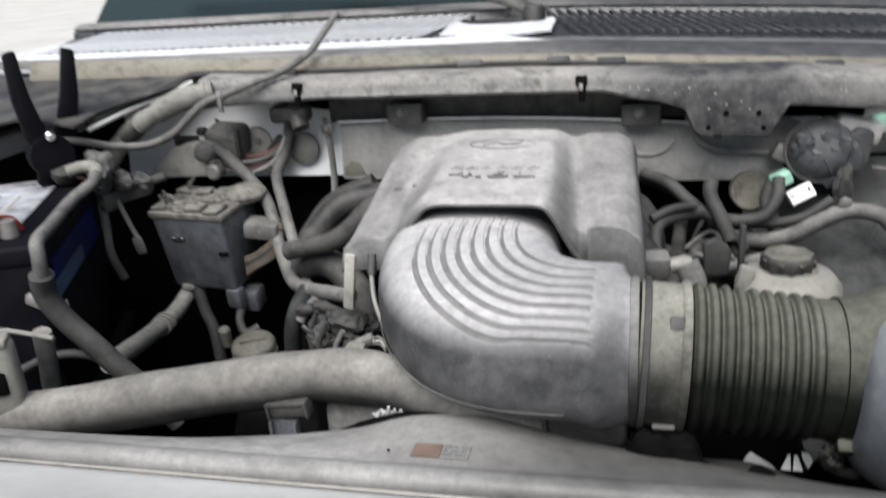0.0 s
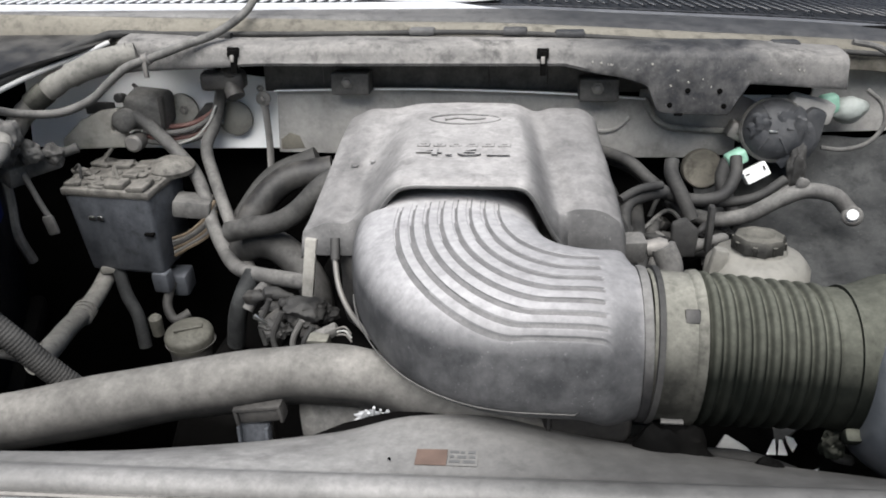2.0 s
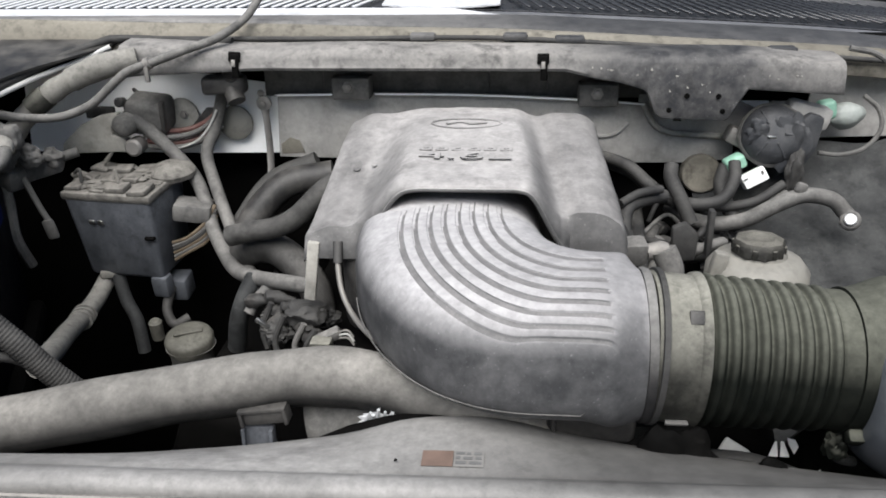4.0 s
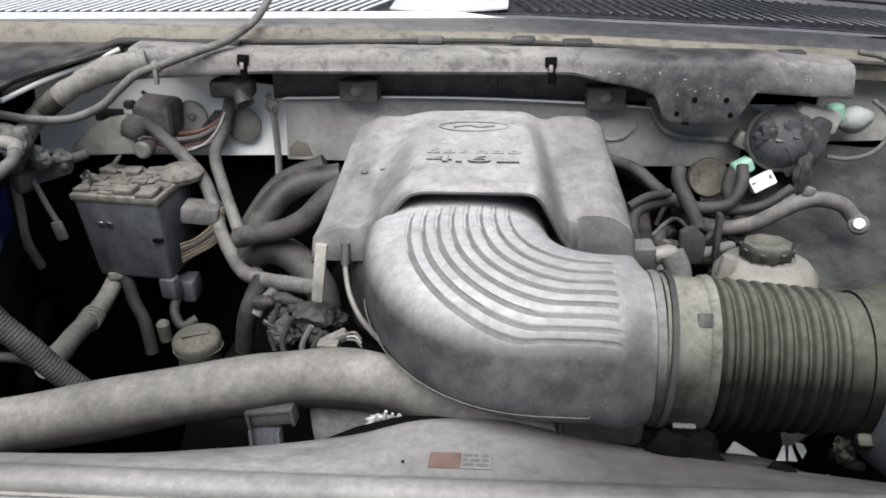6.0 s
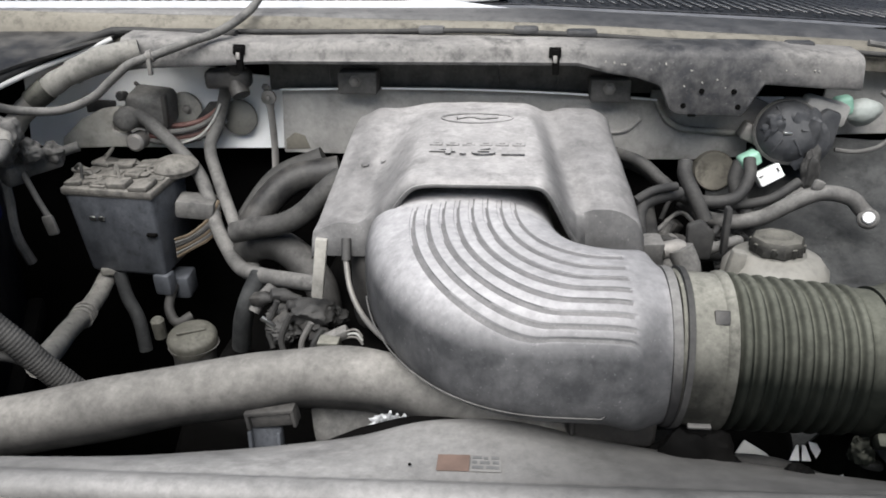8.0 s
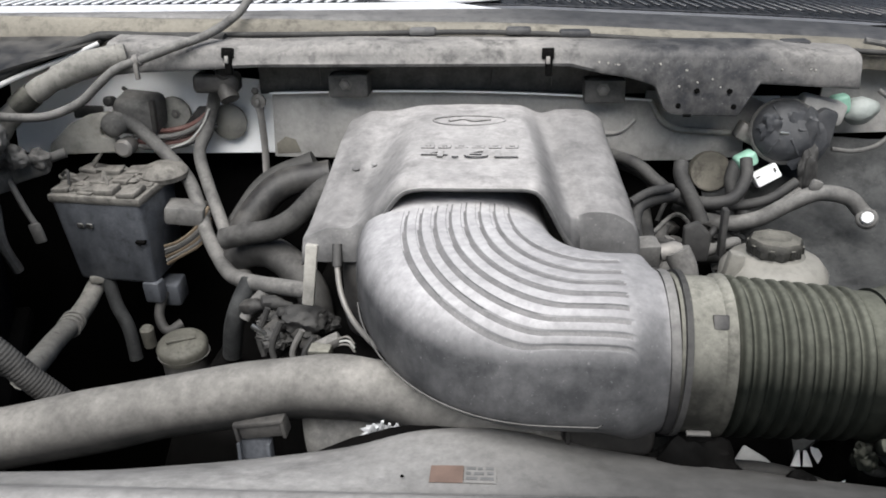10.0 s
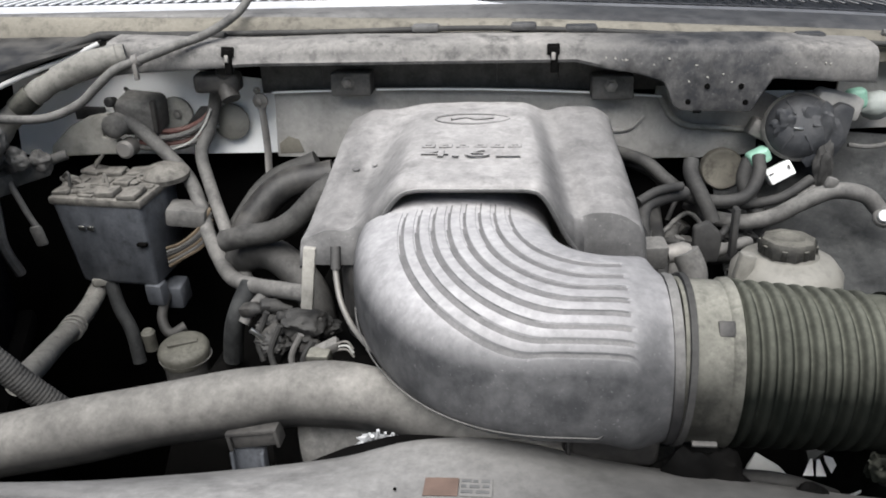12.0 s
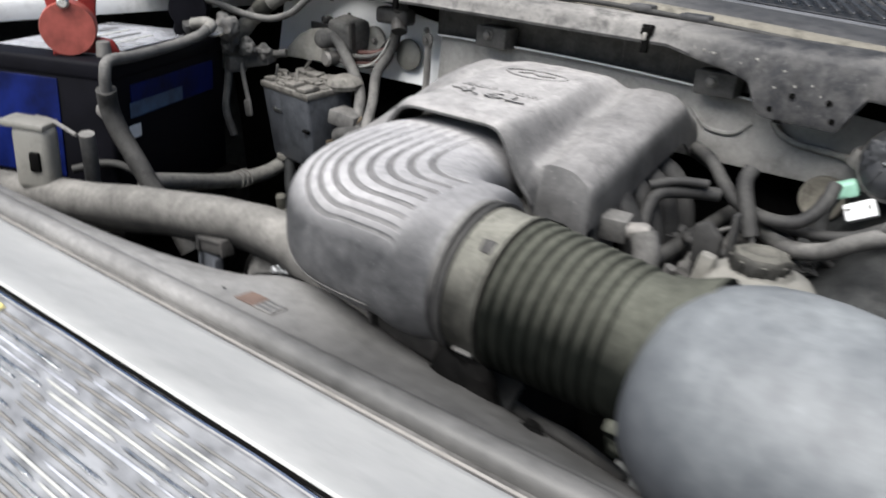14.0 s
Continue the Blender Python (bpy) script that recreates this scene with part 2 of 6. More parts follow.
def glass_mat():
    m, nt, b = nodes_of("tinted windscreen")
    b.inputs["Base Color"].default_value = (0.02, 0.03, 0.03, 1)
    b.inputs["Roughness"].default_value = 0.04
    return m


M_GLASS = glass_mat()


def ground_mat():
    m, nt, b = nodes_of("pale concrete ground")
    tc = nt.nodes.new("ShaderNodeTexCoord").outputs["Object"]
    a, c = noise_node(nt, tc, 0.6, 8), noise_node(nt, tc, 30, 6)
    col = blend(nt, ramp(nt, a.outputs[0], 0.3, 0.7), (0.36, 0.35, 0.33), (0.50, 0.49, 0.46))
    col = blend(nt, ramp(nt, c.outputs[0], 0.35, 0.7, 0.0, 0.35), col, (0.22, 0.21, 0.20))
    nt.links.new(col, b.inputs["Base Color"])
    b.inputs["Roughness"].default_value = 0.85
    return m


M_GROUND = ground_mat()


# ---- mesh helpers ----
def finish(bm, name, material, angle=40):
    me = bpy.data.meshes.new(name)
    bm.normal_update()
    bm.to_mesh(me)
    bm.free()
    me.materials.append(material)
    me.polygons.foreach_set("use_smooth", [True] * len(me.polygons))
    me.set_sharp_from_angle(angle=radians(angle))
    return me


def thing(name, label, category, group="", kind="", base=(0, 0, 0)):
    ob = new(name)
    ob.location = base
    ob.empty_display_size = 0.02
    return tagged(ob, label, category, group, kind)


def solo(name, bm, material, label, category, group="", kind="", angle=40):
    return tagged(new(name, finish(bm, name, material, angle)), label, category, group, kind)


def part(name, bm, material, parent, label="", angle=40):
    """One mesh under a thing or under a part; the mesh is given in the world's metres."""
    ob = new(name, finish(bm, name, material, angle))
    ob.parent = parent
    base = Vector()
    up = parent
    while up:
        base += up.location
        up = up.parent
    ob.data.transform(Matrix.Translation(-base))
    if label:
        ob["label"] = label
    return ob


def at(x, y, z, rx=0, ry=0, rz=0):
    return pose(x, y, z, rx, ry, rz)


def box(sx, sy, sz, m=None, bevel=0.002, seg=2, taper=1.0, bm=None):
    b = bmesh.new()
    bmesh.ops.create_cube(b, size=1.0)
    for v in b.verts:
        k = taper if v.co.z < 0 else 1.0
        v.co = Vector((v.co.x * sx * k, v.co.y * sy * k, v.co.z * sz))
    if bevel:
        bmesh.ops.bevel(b, geom=list(b.edges), offset=min(bevel, 0.45 * min(sx, sy, sz)), segments=seg, affect="EDGES", profile=0.5)
    if m is not None:
        bmesh.ops.transform(b, matrix=m, verts=b.verts)
    return join(bm, b) if bm else b


def join(a, b):
    """Adds the mesh b to the mesh a."""
    me = bpy.data.meshes.new("tmp")
    b.to_mesh(me)
    b.free()
    a.from_mesh(me)
    bpy.data.meshes.remove(me)
    return a


def spline(pts, n=8):
    p = [Vector(q) for q in pts]
    p = [2 * p[0] - p[1]] + p + [2 * p[-1] - p[-2]]
    out = []
    for i in range(1, len(p) - 2):
        a, b, c, d = p[i - 1:i + 3]
        for k in range(n):
            t = k / n
            out.append(0.5 * ((2 * b) + (c - a) * t + (2 * a - 5 * b + 4 * c - d) * t * t + (3 * b - a - 3 * c + d) * t ** 3))
    out.append(p[-2])
    return out


def sweep(path, radius, sides=12, cap=True, flat=1.0):
    """A round tube along path; radius is a number or a function of 0..1."""
    bm = bmesh.new()
    rings = []
    n = len(path)
    tan = [(path[min(i + 1, n - 1)] - path[max(i - 1, 0)]).normalized() for i in range(n)]
    nrm = tan[0].orthogonal().normalized()
    for i, p in enumerate(path):
        nrm = (nrm - tan[i] * nrm.dot(tan[i])).normalized()
        bi = tan[i].cross(nrm)
        r = radius(i / (n - 1)) if callable(radius) else radius
        rings.append([bm.verts.new(p + r * (math.cos(a) * nrm + flat * math.sin(a) * bi)) for a in (2 * math.pi * k / sides for k in range(sides))])
    for a, b in zip(rings, rings[1:]):
        for k in range(sides):
            bm.faces.new((a[k], a[(k + 1) % sides], b[(k + 1) % sides], b[k]))
    if cap:
        bm.faces.new(rings[0][::-1])
        bm.faces.new(rings[-1])
    bmesh.ops.recalc_face_normals(bm, faces=bm.faces)
    return bm


def tube(pts, r, n=8, sides=12, cap=True):
    return sweep(spline(pts, n), r, sides, cap)


def ribbed(pts, r, pitch=0.005, depth=0.12, sides=14):
    """Split loom tubing: fine rings along the whole length."""
    base = spline(pts, 10)
    length = sum((b - a).length for a, b in zip(base, base[1:]))
    rings = max(8, int(length / pitch) * 4)
    fine = resample(base, rings)
    return sweep(fine, lambda t: r * (1 - depth * (0.5 - 0.5 * math.cos(2 * math.pi * t * rings / 4))), sides)


def resample(path, n):
    d = [0.0]
    for a, b in zip(path, path[1:]):
        d.append(d[-1] + (b - a).length)
    out, j = [], 0
    for i in range(n + 1):
        s = d[-1] * i / n
        while j < len(d) - 2 and d[j + 1] < s:
            j += 1
        k = (s - d[j]) / max(1e-9, d[j + 1] - d[j])
        out.append(path[j].lerp(path[j + 1], min(1.0, k)))
    return out


def lathe(profile, m=None, sides=32):
    """Turns (radius, height) pairs round z."""
    bm = bmesh.new()
    rings = [[bm.verts.new((r * math.cos(2 * math.pi * k / sides), r * math.sin(2 * math.pi * k / sides), h)) for k in range(sides)] for r, h in profile]
    for a, b in zip(rings, rings[1:]):
        for k in range(sides):
            bm.faces.new((a[k], a[(k + 1) % sides], b[(k + 1) % sides], b[k]))
    if profile[0][0] > 1e-5:
        bm.faces.new(rings[0][::-1])
    if profile[-1][0] > 1e-5:
        bm.faces.new(rings[-1])
    bmesh.ops.remove_doubles(bm, verts=bm.verts, dist=1e-6)
    bmesh.ops.recalc_face_normals(bm, faces=bm.faces)
    if m is not None:
        bmesh.ops.transform(bm, matrix=m, verts=bm.verts)
    return bm


def plate(outline, thick, m=None, bevel=0.001):
    """A flat plate from an outline in x, z, standing in the plane y = 0."""
    bm = bmesh.new()
    f = bm.faces.new([bm.verts.new((x, 0, z)) for x, z in outline])
    ext = bmesh.ops.extrude_face_region(bm, geom=[f])
    bmesh.ops.translate(bm, vec=(0, thick, 0), verts=[v for v in ext["geom"] if isinstance(v, bmesh.types.BMVert)])
    bmesh.ops.recalc_face_normals(bm, faces=bm.faces)
    if bevel:
        bmesh.ops.bevel(bm, geom=list(bm.edges), offset=bevel, segments=2, affect="EDGES", profile=0.5)
    if m is not None:
        bmesh.ops.transform(bm, matrix=m, verts=bm.verts)
    return bm


def sheet(rows, thick=0.0):
    """A surface through rows of points; with thick it gets that depth below."""
    bm = bmesh.new()
    grid = [[bm.verts.new(p) for p in row] for row in rows]
    for a, b in zip(grid, grid[1:]):
        for k in range(len(a) - 1):
            bm.faces.new((a[k], a[k + 1], b[k + 1], b[k]))
    bmesh.ops.recalc_face_normals(bm, faces=bm.faces)
    if thick:
        bm.normal_update()
        if sum(f.normal.z * f.calc_area() for f in bm.faces) < 0:
            bmesh.ops.reverse_faces(bm, faces=bm.faces)
        bmesh.ops.solidify(bm, geom=list(bm.faces), thickness=thick)
        bmesh.ops.recalc_face_normals(bm, faces=bm.faces)
    return bm


def bolt(x, y, z, r=0.005, rx=90, rz=0):
    return lathe([(r * 1.5, 0), (r * 1.5, r * 0.25), (r, r * 0.3), (r, r * 1.1), (r * 0.8, r * 1.2), (0, r * 1.2)], at(x, y, z, rx, 0, rz), 6)


def step(a, b, x):
    t = max(0.0, min(1.0, (x - a) / (b - a)))
    return t * t * (3 - 2 * t)


def mix(a, b, t):
    return a + (b - a) * t


def droop(x):
    """The cowl falls a little towards the driver's side."""
    return -0.050 * max(0.0, x - 0.03) - 0.10 * max(0.0, x - 0.3) ** 2


def run(profile, x0, x1, n=24, wave=0.0, thick=0.003, fall=False):
    """A long panel: a (y, z) profile drawn out along x."""
    rows = []
    for i in range(n + 1):
        x = mix(x0, x1, i / n)
        w = wave * noise.noise(Vector((x * 6, 3, 1))) + (droop(x) if fall else 0.0)
        rows.append([(x, y, z + w) for y, z in profile])
    return sheet(rows, thick)


def lump(p, size, amp=0.25, freq=1.6, seed=0, m=None, fine=4):
    """A rough caked or crumpled mass."""
    bm = bmesh.new()
    bmesh.ops.create_icosphere(bm, subdivisions=fine, radius=1.0)
    for v in bm.verts:
        d = 1 + amp * noise.noise(v.co * freq + Vector((seed * 7.3, 2.1, 0))) + 0.45 * amp * noise.noise(v.co * freq * 3 + Vector((seed, 5, 9)))
        v.co = Vector((v.co.x * size[0], v.co.y * size[1], v.co.z * size[2])) * d
    if m is not None:
        bmesh.ops.transform(bm, matrix=m, verts=bm.verts)
    bmesh.ops.translate(bm, vec=p, verts=bm.verts)
    return bm


# ---- ground and body shell ----
g = bmesh.new()
bmesh.ops.create_grid(g, x_segments=40, y_segments=40, size=400)
solo("ground", g, M_GROUND, "pale concrete yard ground under the truck", "ground", kind="structure")


def build_shell():
    # floor pan and walls of the engine bay: shade painted as near black, closed below
    solo("undertray", box(1.6, 0.9, 0.02, at(0, 0.80, 0.50), 0.004), M_DEEP, "near black underside of the engine bay, shade in its colour", "underbody", kind="structure")
    solo("firewall", box(1.7, 0.02, 0.80, at(0, 1.06, 0.82), 0.004), M_DEEP, "near black bulkhead behind the engine, shade in its colour", "firewall", kind="structure")
    # pale painted upper bulkhead behind the wiring
    up = plate([(-0.60, 1.080), (-0.60, 1.170), (-0.52, 1.190), (-0.45, 1.195), (-0.30, 1.172), (-0.24, 1.165), (-0.24, 1.082), (-0.36, 1.080)], 0.006, at(0, 0.994, 1.1, -9) @ pose(0, 0, -1.1))
    solo("bulkhead_panel", up, M_FIREWALL, "white painted upper bulkhead panel, dusty", "body panel", kind="structure")
    for out, mat, name in (([(0.275, 1.120), (0.275, 1.150), (0.335, 1.150), (0.335, 1.122)], M_FIREWALL, "white painted upper bulkhead panel, dusty"), ([(0.337, 1.105), (0.337, 1.150), (0.380, 1.150), (0.388, 1.200), (0.50, 1.188), (0.50, 1.110)], M_SHIELD, "grey dusty bulkhead panel behind the servo")):
        solo("bulkhead_panel", plate(out, 0.006, at(0, 0.994, 1.1, -9) @ pose(0, 0, -1.1)), mat, name, "body panel", kind="structure")
    # inner fenders
    for s, name in ((-1, "passenger"), (1, "driver")):
        rows = []
        for i in range(15):
            y = mix(0.28, 1.05, i / 14)
            row = []
            for j in range(11):
                t = j / 10
                x0, x1 = (0.44, 0.60) if s > 0 else (0.76, 0.84)
                bulge = 0.03 * math.sin(math.pi * t) * (0.6 + 0.4 * math.sin(y * 14))
                row.append((s * (mix(x0, x1, t ** 1.5) - bulge), y, mix(0.5, 1.17, t)))
            rows.append(row)
        solo("inner_fender", sheet(rows, 0.004), M_LINER, "dusty black inner fender liner beside the engine", "fender liner", kind="structure")
        # painted fender top
        x0, x1 = (0.60, 0.95) if s > 0 else (0.84, 1.02)
        prof = [(x0, 1.17), (x0 + 0.01, 1.19), (x0 + 0.05, 1.195), (x0 + 0.06, 1.215), (mix(x0, x1, 0.6), 1.225), (x1, 1.18), (x1 + 0.03, 1.05), (x1 + 0.04, 0.60)]
        rows = [[(s * px, mix(0.25, 2.2, i / 20), pz + 0.03 * i / 20) for px, pz in prof] for i in range(21)]
        solo("fender", sheet(rows, 0.004), M_PAINT, "silver painted front fender of the pickup", "fender", kind="structure")


build_shell()


def fender_ledge():
    t = thing("fender_ledge", "silver painted inner fender ledge with a black rubber seal", "fender ledge", kind="structure", base=(-0.76, 0.7, 1.16))
    prof = [(-0.690, 1.128), (-0.692, 1.146), (-0.698, 1.152), (-0.730, 1.154), (-0.736, 1.150), (-0.742, 1.150), (-0.748, 1.160), (-0.800, 1.164), (-0.836, 1.172)]
    rows = [[(x - 0.02 * math.sin(i / 9), mix(0.26, 1.05, i / 30), z + 0.016 * i / 30) for x, z in prof] for i in range(31)]
    part("ledge", sheet(rows, 0.003), M_PAINT, t)
    part("seal", tube([(-0.742 - 0.02 * math.sin(y / 0.24 - 1.0), y, 1.158 + 0.02 * (y - 0.26)) for y in (0.27, 0.45, 0.65, 0.85, 1.03)], 0.007, 6, 10), M_RUBBER, t, "black rubber seal")


fender_ledge()


def table(pairs, x):
    """Straight lines through (x, value) pairs."""
    for (xa, a), (xb, b) in zip(pairs, pairs[1:]):
        if x <= xb:
            return mix(a, b, max(0.0, (x - xa) / (xb - xa)))
    return pairs[-1][1]


RAIL_TOP = ((-0.425, 1.226), (-0.26, 1.221), (-0.10, 1.222), (0.06, 1.220), (0.28, 1.216), (0.385, 1.209))
RAIL_LOW = ((-0.425, 1.190), (-0.40, 1.193), (-0.26, 1.199), (0.085, 1.199), (0.120, 1.191), (0.150, 1.186), (0.175, 1.178), (0.186, 1.153), (0.194, 1.1475), (0.210, 1.1465), (0.265, 1.1455), (0.272, 1.158), (0.284, 1.180), (0.385, 1.174))


def cowl_rail():
    t = thing("cowl_rail", "dusty black cowl rail with spring clips and a drilled drop plate", "cowl rail", base=(0, 0.9, 1.2))
    rows = []
    for i in range(241):
        x = mix(-0.425, 0.385, i / 240)
        zt, zb = table(RAIL_TOP, x), table(RAIL_LOW, x)
        w = 0.0016 * noise.noise(Vector((x * 9, 3, 1)))
        mid = mix(zt - 0.006, zb, 0.55)
        rows.append([(x, 0.966, zt + 0.004 + w), (x, 0.940, zt + 0.002 + w), (x, 0.928, zt + w), (x, 0.9215, zt - 0.004 + w), (x, 0.9185, zt - 0.010), (x, 0.9165 + w, mid), (x, 0.9145, zb + 0.004), (x, 0.9155, zb + 0.001), (x, 0.920, zb), (x, 0.935, zb + 0.003)])
    part("channel", sheet(rows, 0.003), M_RAIL, t)
    for x, z in ((0.2010, 1.1575), (0.2590, 1.1565), (0.2190, 1.1735), (0.2530, 1.1730)):
        part("hole", lathe([(0.0030, 0), (0.0030, 0.001), (0.0018, 0.0012), (0, 0.0006)], at(x, 0.9152, z, 90), 10), M_DEEP, t, "dark drilled hole")
    part("notch", box(0.009, 0.003, 0.003, at(0.2110, 0.9142, 1.1470), 0.001), M_DEEP, t, "dark notch in the lower edge")
    # pale scars and chips on the bare black face
    rnd = random.Random(11)
    for k in range(26):
        x = rnd.uniform(0.115, 0.345)
        z = rnd.uniform(table(RAIL_LOW, x) + 0.012, table(RAIL_TOP, x) - 0.016)
        part("chip", box(rnd.uniform(0.0008, 0.0026), 0.0006, rnd.uniform(0.0008, 0.0020), at(x, 0.9164, z, 0, rnd.uniform(0, 90)), 0.0002, 1), M_CAST, t)
    # spring clips on the rail's face
    for x in (-0.287, 0.061):
        zt = table(RAIL_TOP, x)
        c = box(0.013, 0.006, 0.011, at(x, 0.918, zt - 0.007, -20), 0.001)
        box(0.0075, 0.006, 0.026, at(x + 0.001, 0.9145, zt - 0.017, -6), 0.0012, bm=c)
        k = part("clip", c, M_DEEP, t, "small black spring clip")
        part("clip_face", box(0.0045, 0.003, 0.008, at(x, 0.9115, zt - 0.013, -12), 0.001), M_METAL, k, "worn bright face")
    return t


cowl_rail()


def cowl():
    t = thing("weatherstrip", "tan rubber weatherstrip along the cowl flange", "weatherstrip", base=(0, 1.0, 1.22))
    rows = []
    for i in range(61):
        x = mix(-0.72, 0.75, i / 60)
        w, up = 0.0015 * noise.noise(Vector((x * 6, 3, 1))) + droop(x), 0.020 * max(0.0, 0.03 - x)
        rows.append([(x, y, z + w + k * up) for y, z, k in ((0.968, 1.206, 0), (0.967, 1.2185, 0), (0.9695, 1.2235, 0), (0.973, 1.2240, 0), (0.9745, 1.2225, 0.1), (0.976, 1.2270, 0.3), (0.982, 1.2330, 0.7), (0.990, 1.2355, 1), (1.000, 1.2340, 1), (1.004, 1.2290, 1), (1.008, 1.2270, 1))])
    part("seal", sheet(rows, 0.003), M_SEAL, t)
    part("gap", tube([(x, 1.0045, 1.2315 + droop(x) + 0.020 * max(0.0, 0.03 - x)) for x in (-0.6, -0.3, -0.1, 0.05, 0.2, 0.4, 0.6)], 0.0013, 6, 6), M_DEEP, t, "dark line between seal and cowl")
    part("bead", tube([(-0.45, 0.963, 1.229), (-0.2, 0.962, 1.228), (0, 0.962, 1.229), (0.2, 0.962, 1.219), (0.3, 0.962, 1.213), (0.5, 0.964, 1.199)], 0.003), M_RUBBER, t, "thin dark bead")
    for x, w in ((-0.077, 0.030), (0.030, 0.028), (0.092, 0.034), (0.33, 0.03)):
        part("seal_clip", box(w, 0.018, 0.008, at(x, 0.967, 1.230 + droop(x)), 0.003), M_GREYLIP, t, "dusty clip over the seal")
    rows = []
    for i in range(41):
        x = mix(-0.80, 0.80, i / 40)
        up = 0.020 * max(0.0, 0.03 - x)
        rows.append([(x, y, z + droop(x) + k * up) for y, z, k in ((1.006, 1.224, 1), (1.009, 1.2335, 1), (1.014, 1.2365, 0.9), (1.030, 1.2395, 0.5), (1.050, 1.243, 0.1), (1.066, 1.243, 0), (1.070, 1.236, 0))])
    lip = sheet(rows, 0.003)
    solo("cowl_lip", lip, M_GREYLIP, "grey dusty front lip of the cowl", "cowl", kind="structure")
    c = thing("cowl_grille", "black slotted cowl grille below the windscreen with a pale front edge", "cowl grille", base=(0, 1.12, 1.25))
    rows = []
    for i in range(41):
        x = mix(-0.80, 0.06, i / 40)
        k = 1 - 0.88 * step(-0.07, 0.03, x)
        rows.append([(x, y, z + droop(x)) for y, z in ((1.070, 1.236), (1.070 + 0.003 * k, 1.240 + 0.007 * k), (1.070 + 0.009 * k, 1.240 + 0.010 * k), (1.070 + 0.015 * k, 1.240 + 0.006 * k))])
    part("front_edge", sheet(rows, 0.002), M_WHITELIP, c, "pale edge strip with painted reflection, tapering off")
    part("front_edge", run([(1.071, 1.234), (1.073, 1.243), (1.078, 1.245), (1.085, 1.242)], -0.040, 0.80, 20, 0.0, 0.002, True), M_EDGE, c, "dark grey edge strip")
    part("trough", run([(1.085, 1.247), (1.088, 1.243), (1.192, 1.262), (1.196, 1.272), (1.215, 1.276)], -0.80, 0.80, 20, 0.0, 0.002, True), M_SLAT, c, "black trough under the slots")
    # smooth pale bridge between the two slotted fields
    rows = []
    for i in range(21):
        u = -1 + i / 10
        k = u * u
        y1 = 1.130 + 0.055 * k * k
        rows.append([(-0.066 + 0.076 * u, mix(1.083, y1, j / 6), 1.250 + 0.010 * j / 6 + 0.004 * k) for j in range(7)])
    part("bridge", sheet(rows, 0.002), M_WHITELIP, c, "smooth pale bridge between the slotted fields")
    part("back_edge", run([(1.196, 1.276), (1.205, 1.281), (1.222, 1.284), (1.236, 1.282)], -0.80, 0.80, 12, 0.0, 0.002, True), M_GREYLIP, c, "grey back edge")
    proto = box(0.0050, 0.125, 0.0022, None, 0.0006, 1)
    me = finish(proto, "slat", M_SLAT)
    # pale copy of the black slat, with the sheen of the left field painted in
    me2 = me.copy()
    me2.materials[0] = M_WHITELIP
    for i in range(100):
        x = -0.76 + i * 0.0153
        if -0.135 < x < 0.010:
            continue
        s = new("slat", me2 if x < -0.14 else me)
        s.parent = c
        lean = 32 if x < 0 else (-26 - 22 * x)
        s.matrix_basis = Matrix.Translation(-Vector(c.location)) @ at(x, 1.139, 1.2600 + droop(x), 10.5, 0, 0) @ pose(0, 0, 0, 0, 0, -lean)
    # windscreen and wiper
    rows = [[(mix(-0.80, 0.80, i / 16), 1.23 + 0.75 * j / 6 + 0.02 * abs(i - 8) / 8, 1.275 + 0.62 * j / 6) for j in range(7)] for i in range(17)]
    solo("window_1", sheet(rows, 0.005), M_GLASS, "dark tinted windscreen of the pickup", "windscreen", kind="structure")
    w = thing("wiper", "dark windscreen wiper arm parked over the cowl", "wiper", base=(-0.1, 1.16, 1.29))
    part("arm", sweep(spline([(-0.02, 1.150, 1.272), (-0.07, 1.165, 1.292), (-0.16, 1.185, 1.305), (-0.36, 1.225, 1.320)], 6), lambda q: mix(0.012, 0.006, q), 8, True, 0.5), M_BLACK, w)
    part("pivot", lathe([(0.016, 0), (0.016, 0.014), (0.012, 0.020), (0, 0.021)], at(-0.02, 1.150, 1.262), 16), M_BLACK, w)
    part("blade", tube([(-0.08, 1.215, 1.300), (-0.36, 1.235, 1.318), (-0.62, 1.250, 1.320)], 0.006), M_RUBBER, w)


cowl()


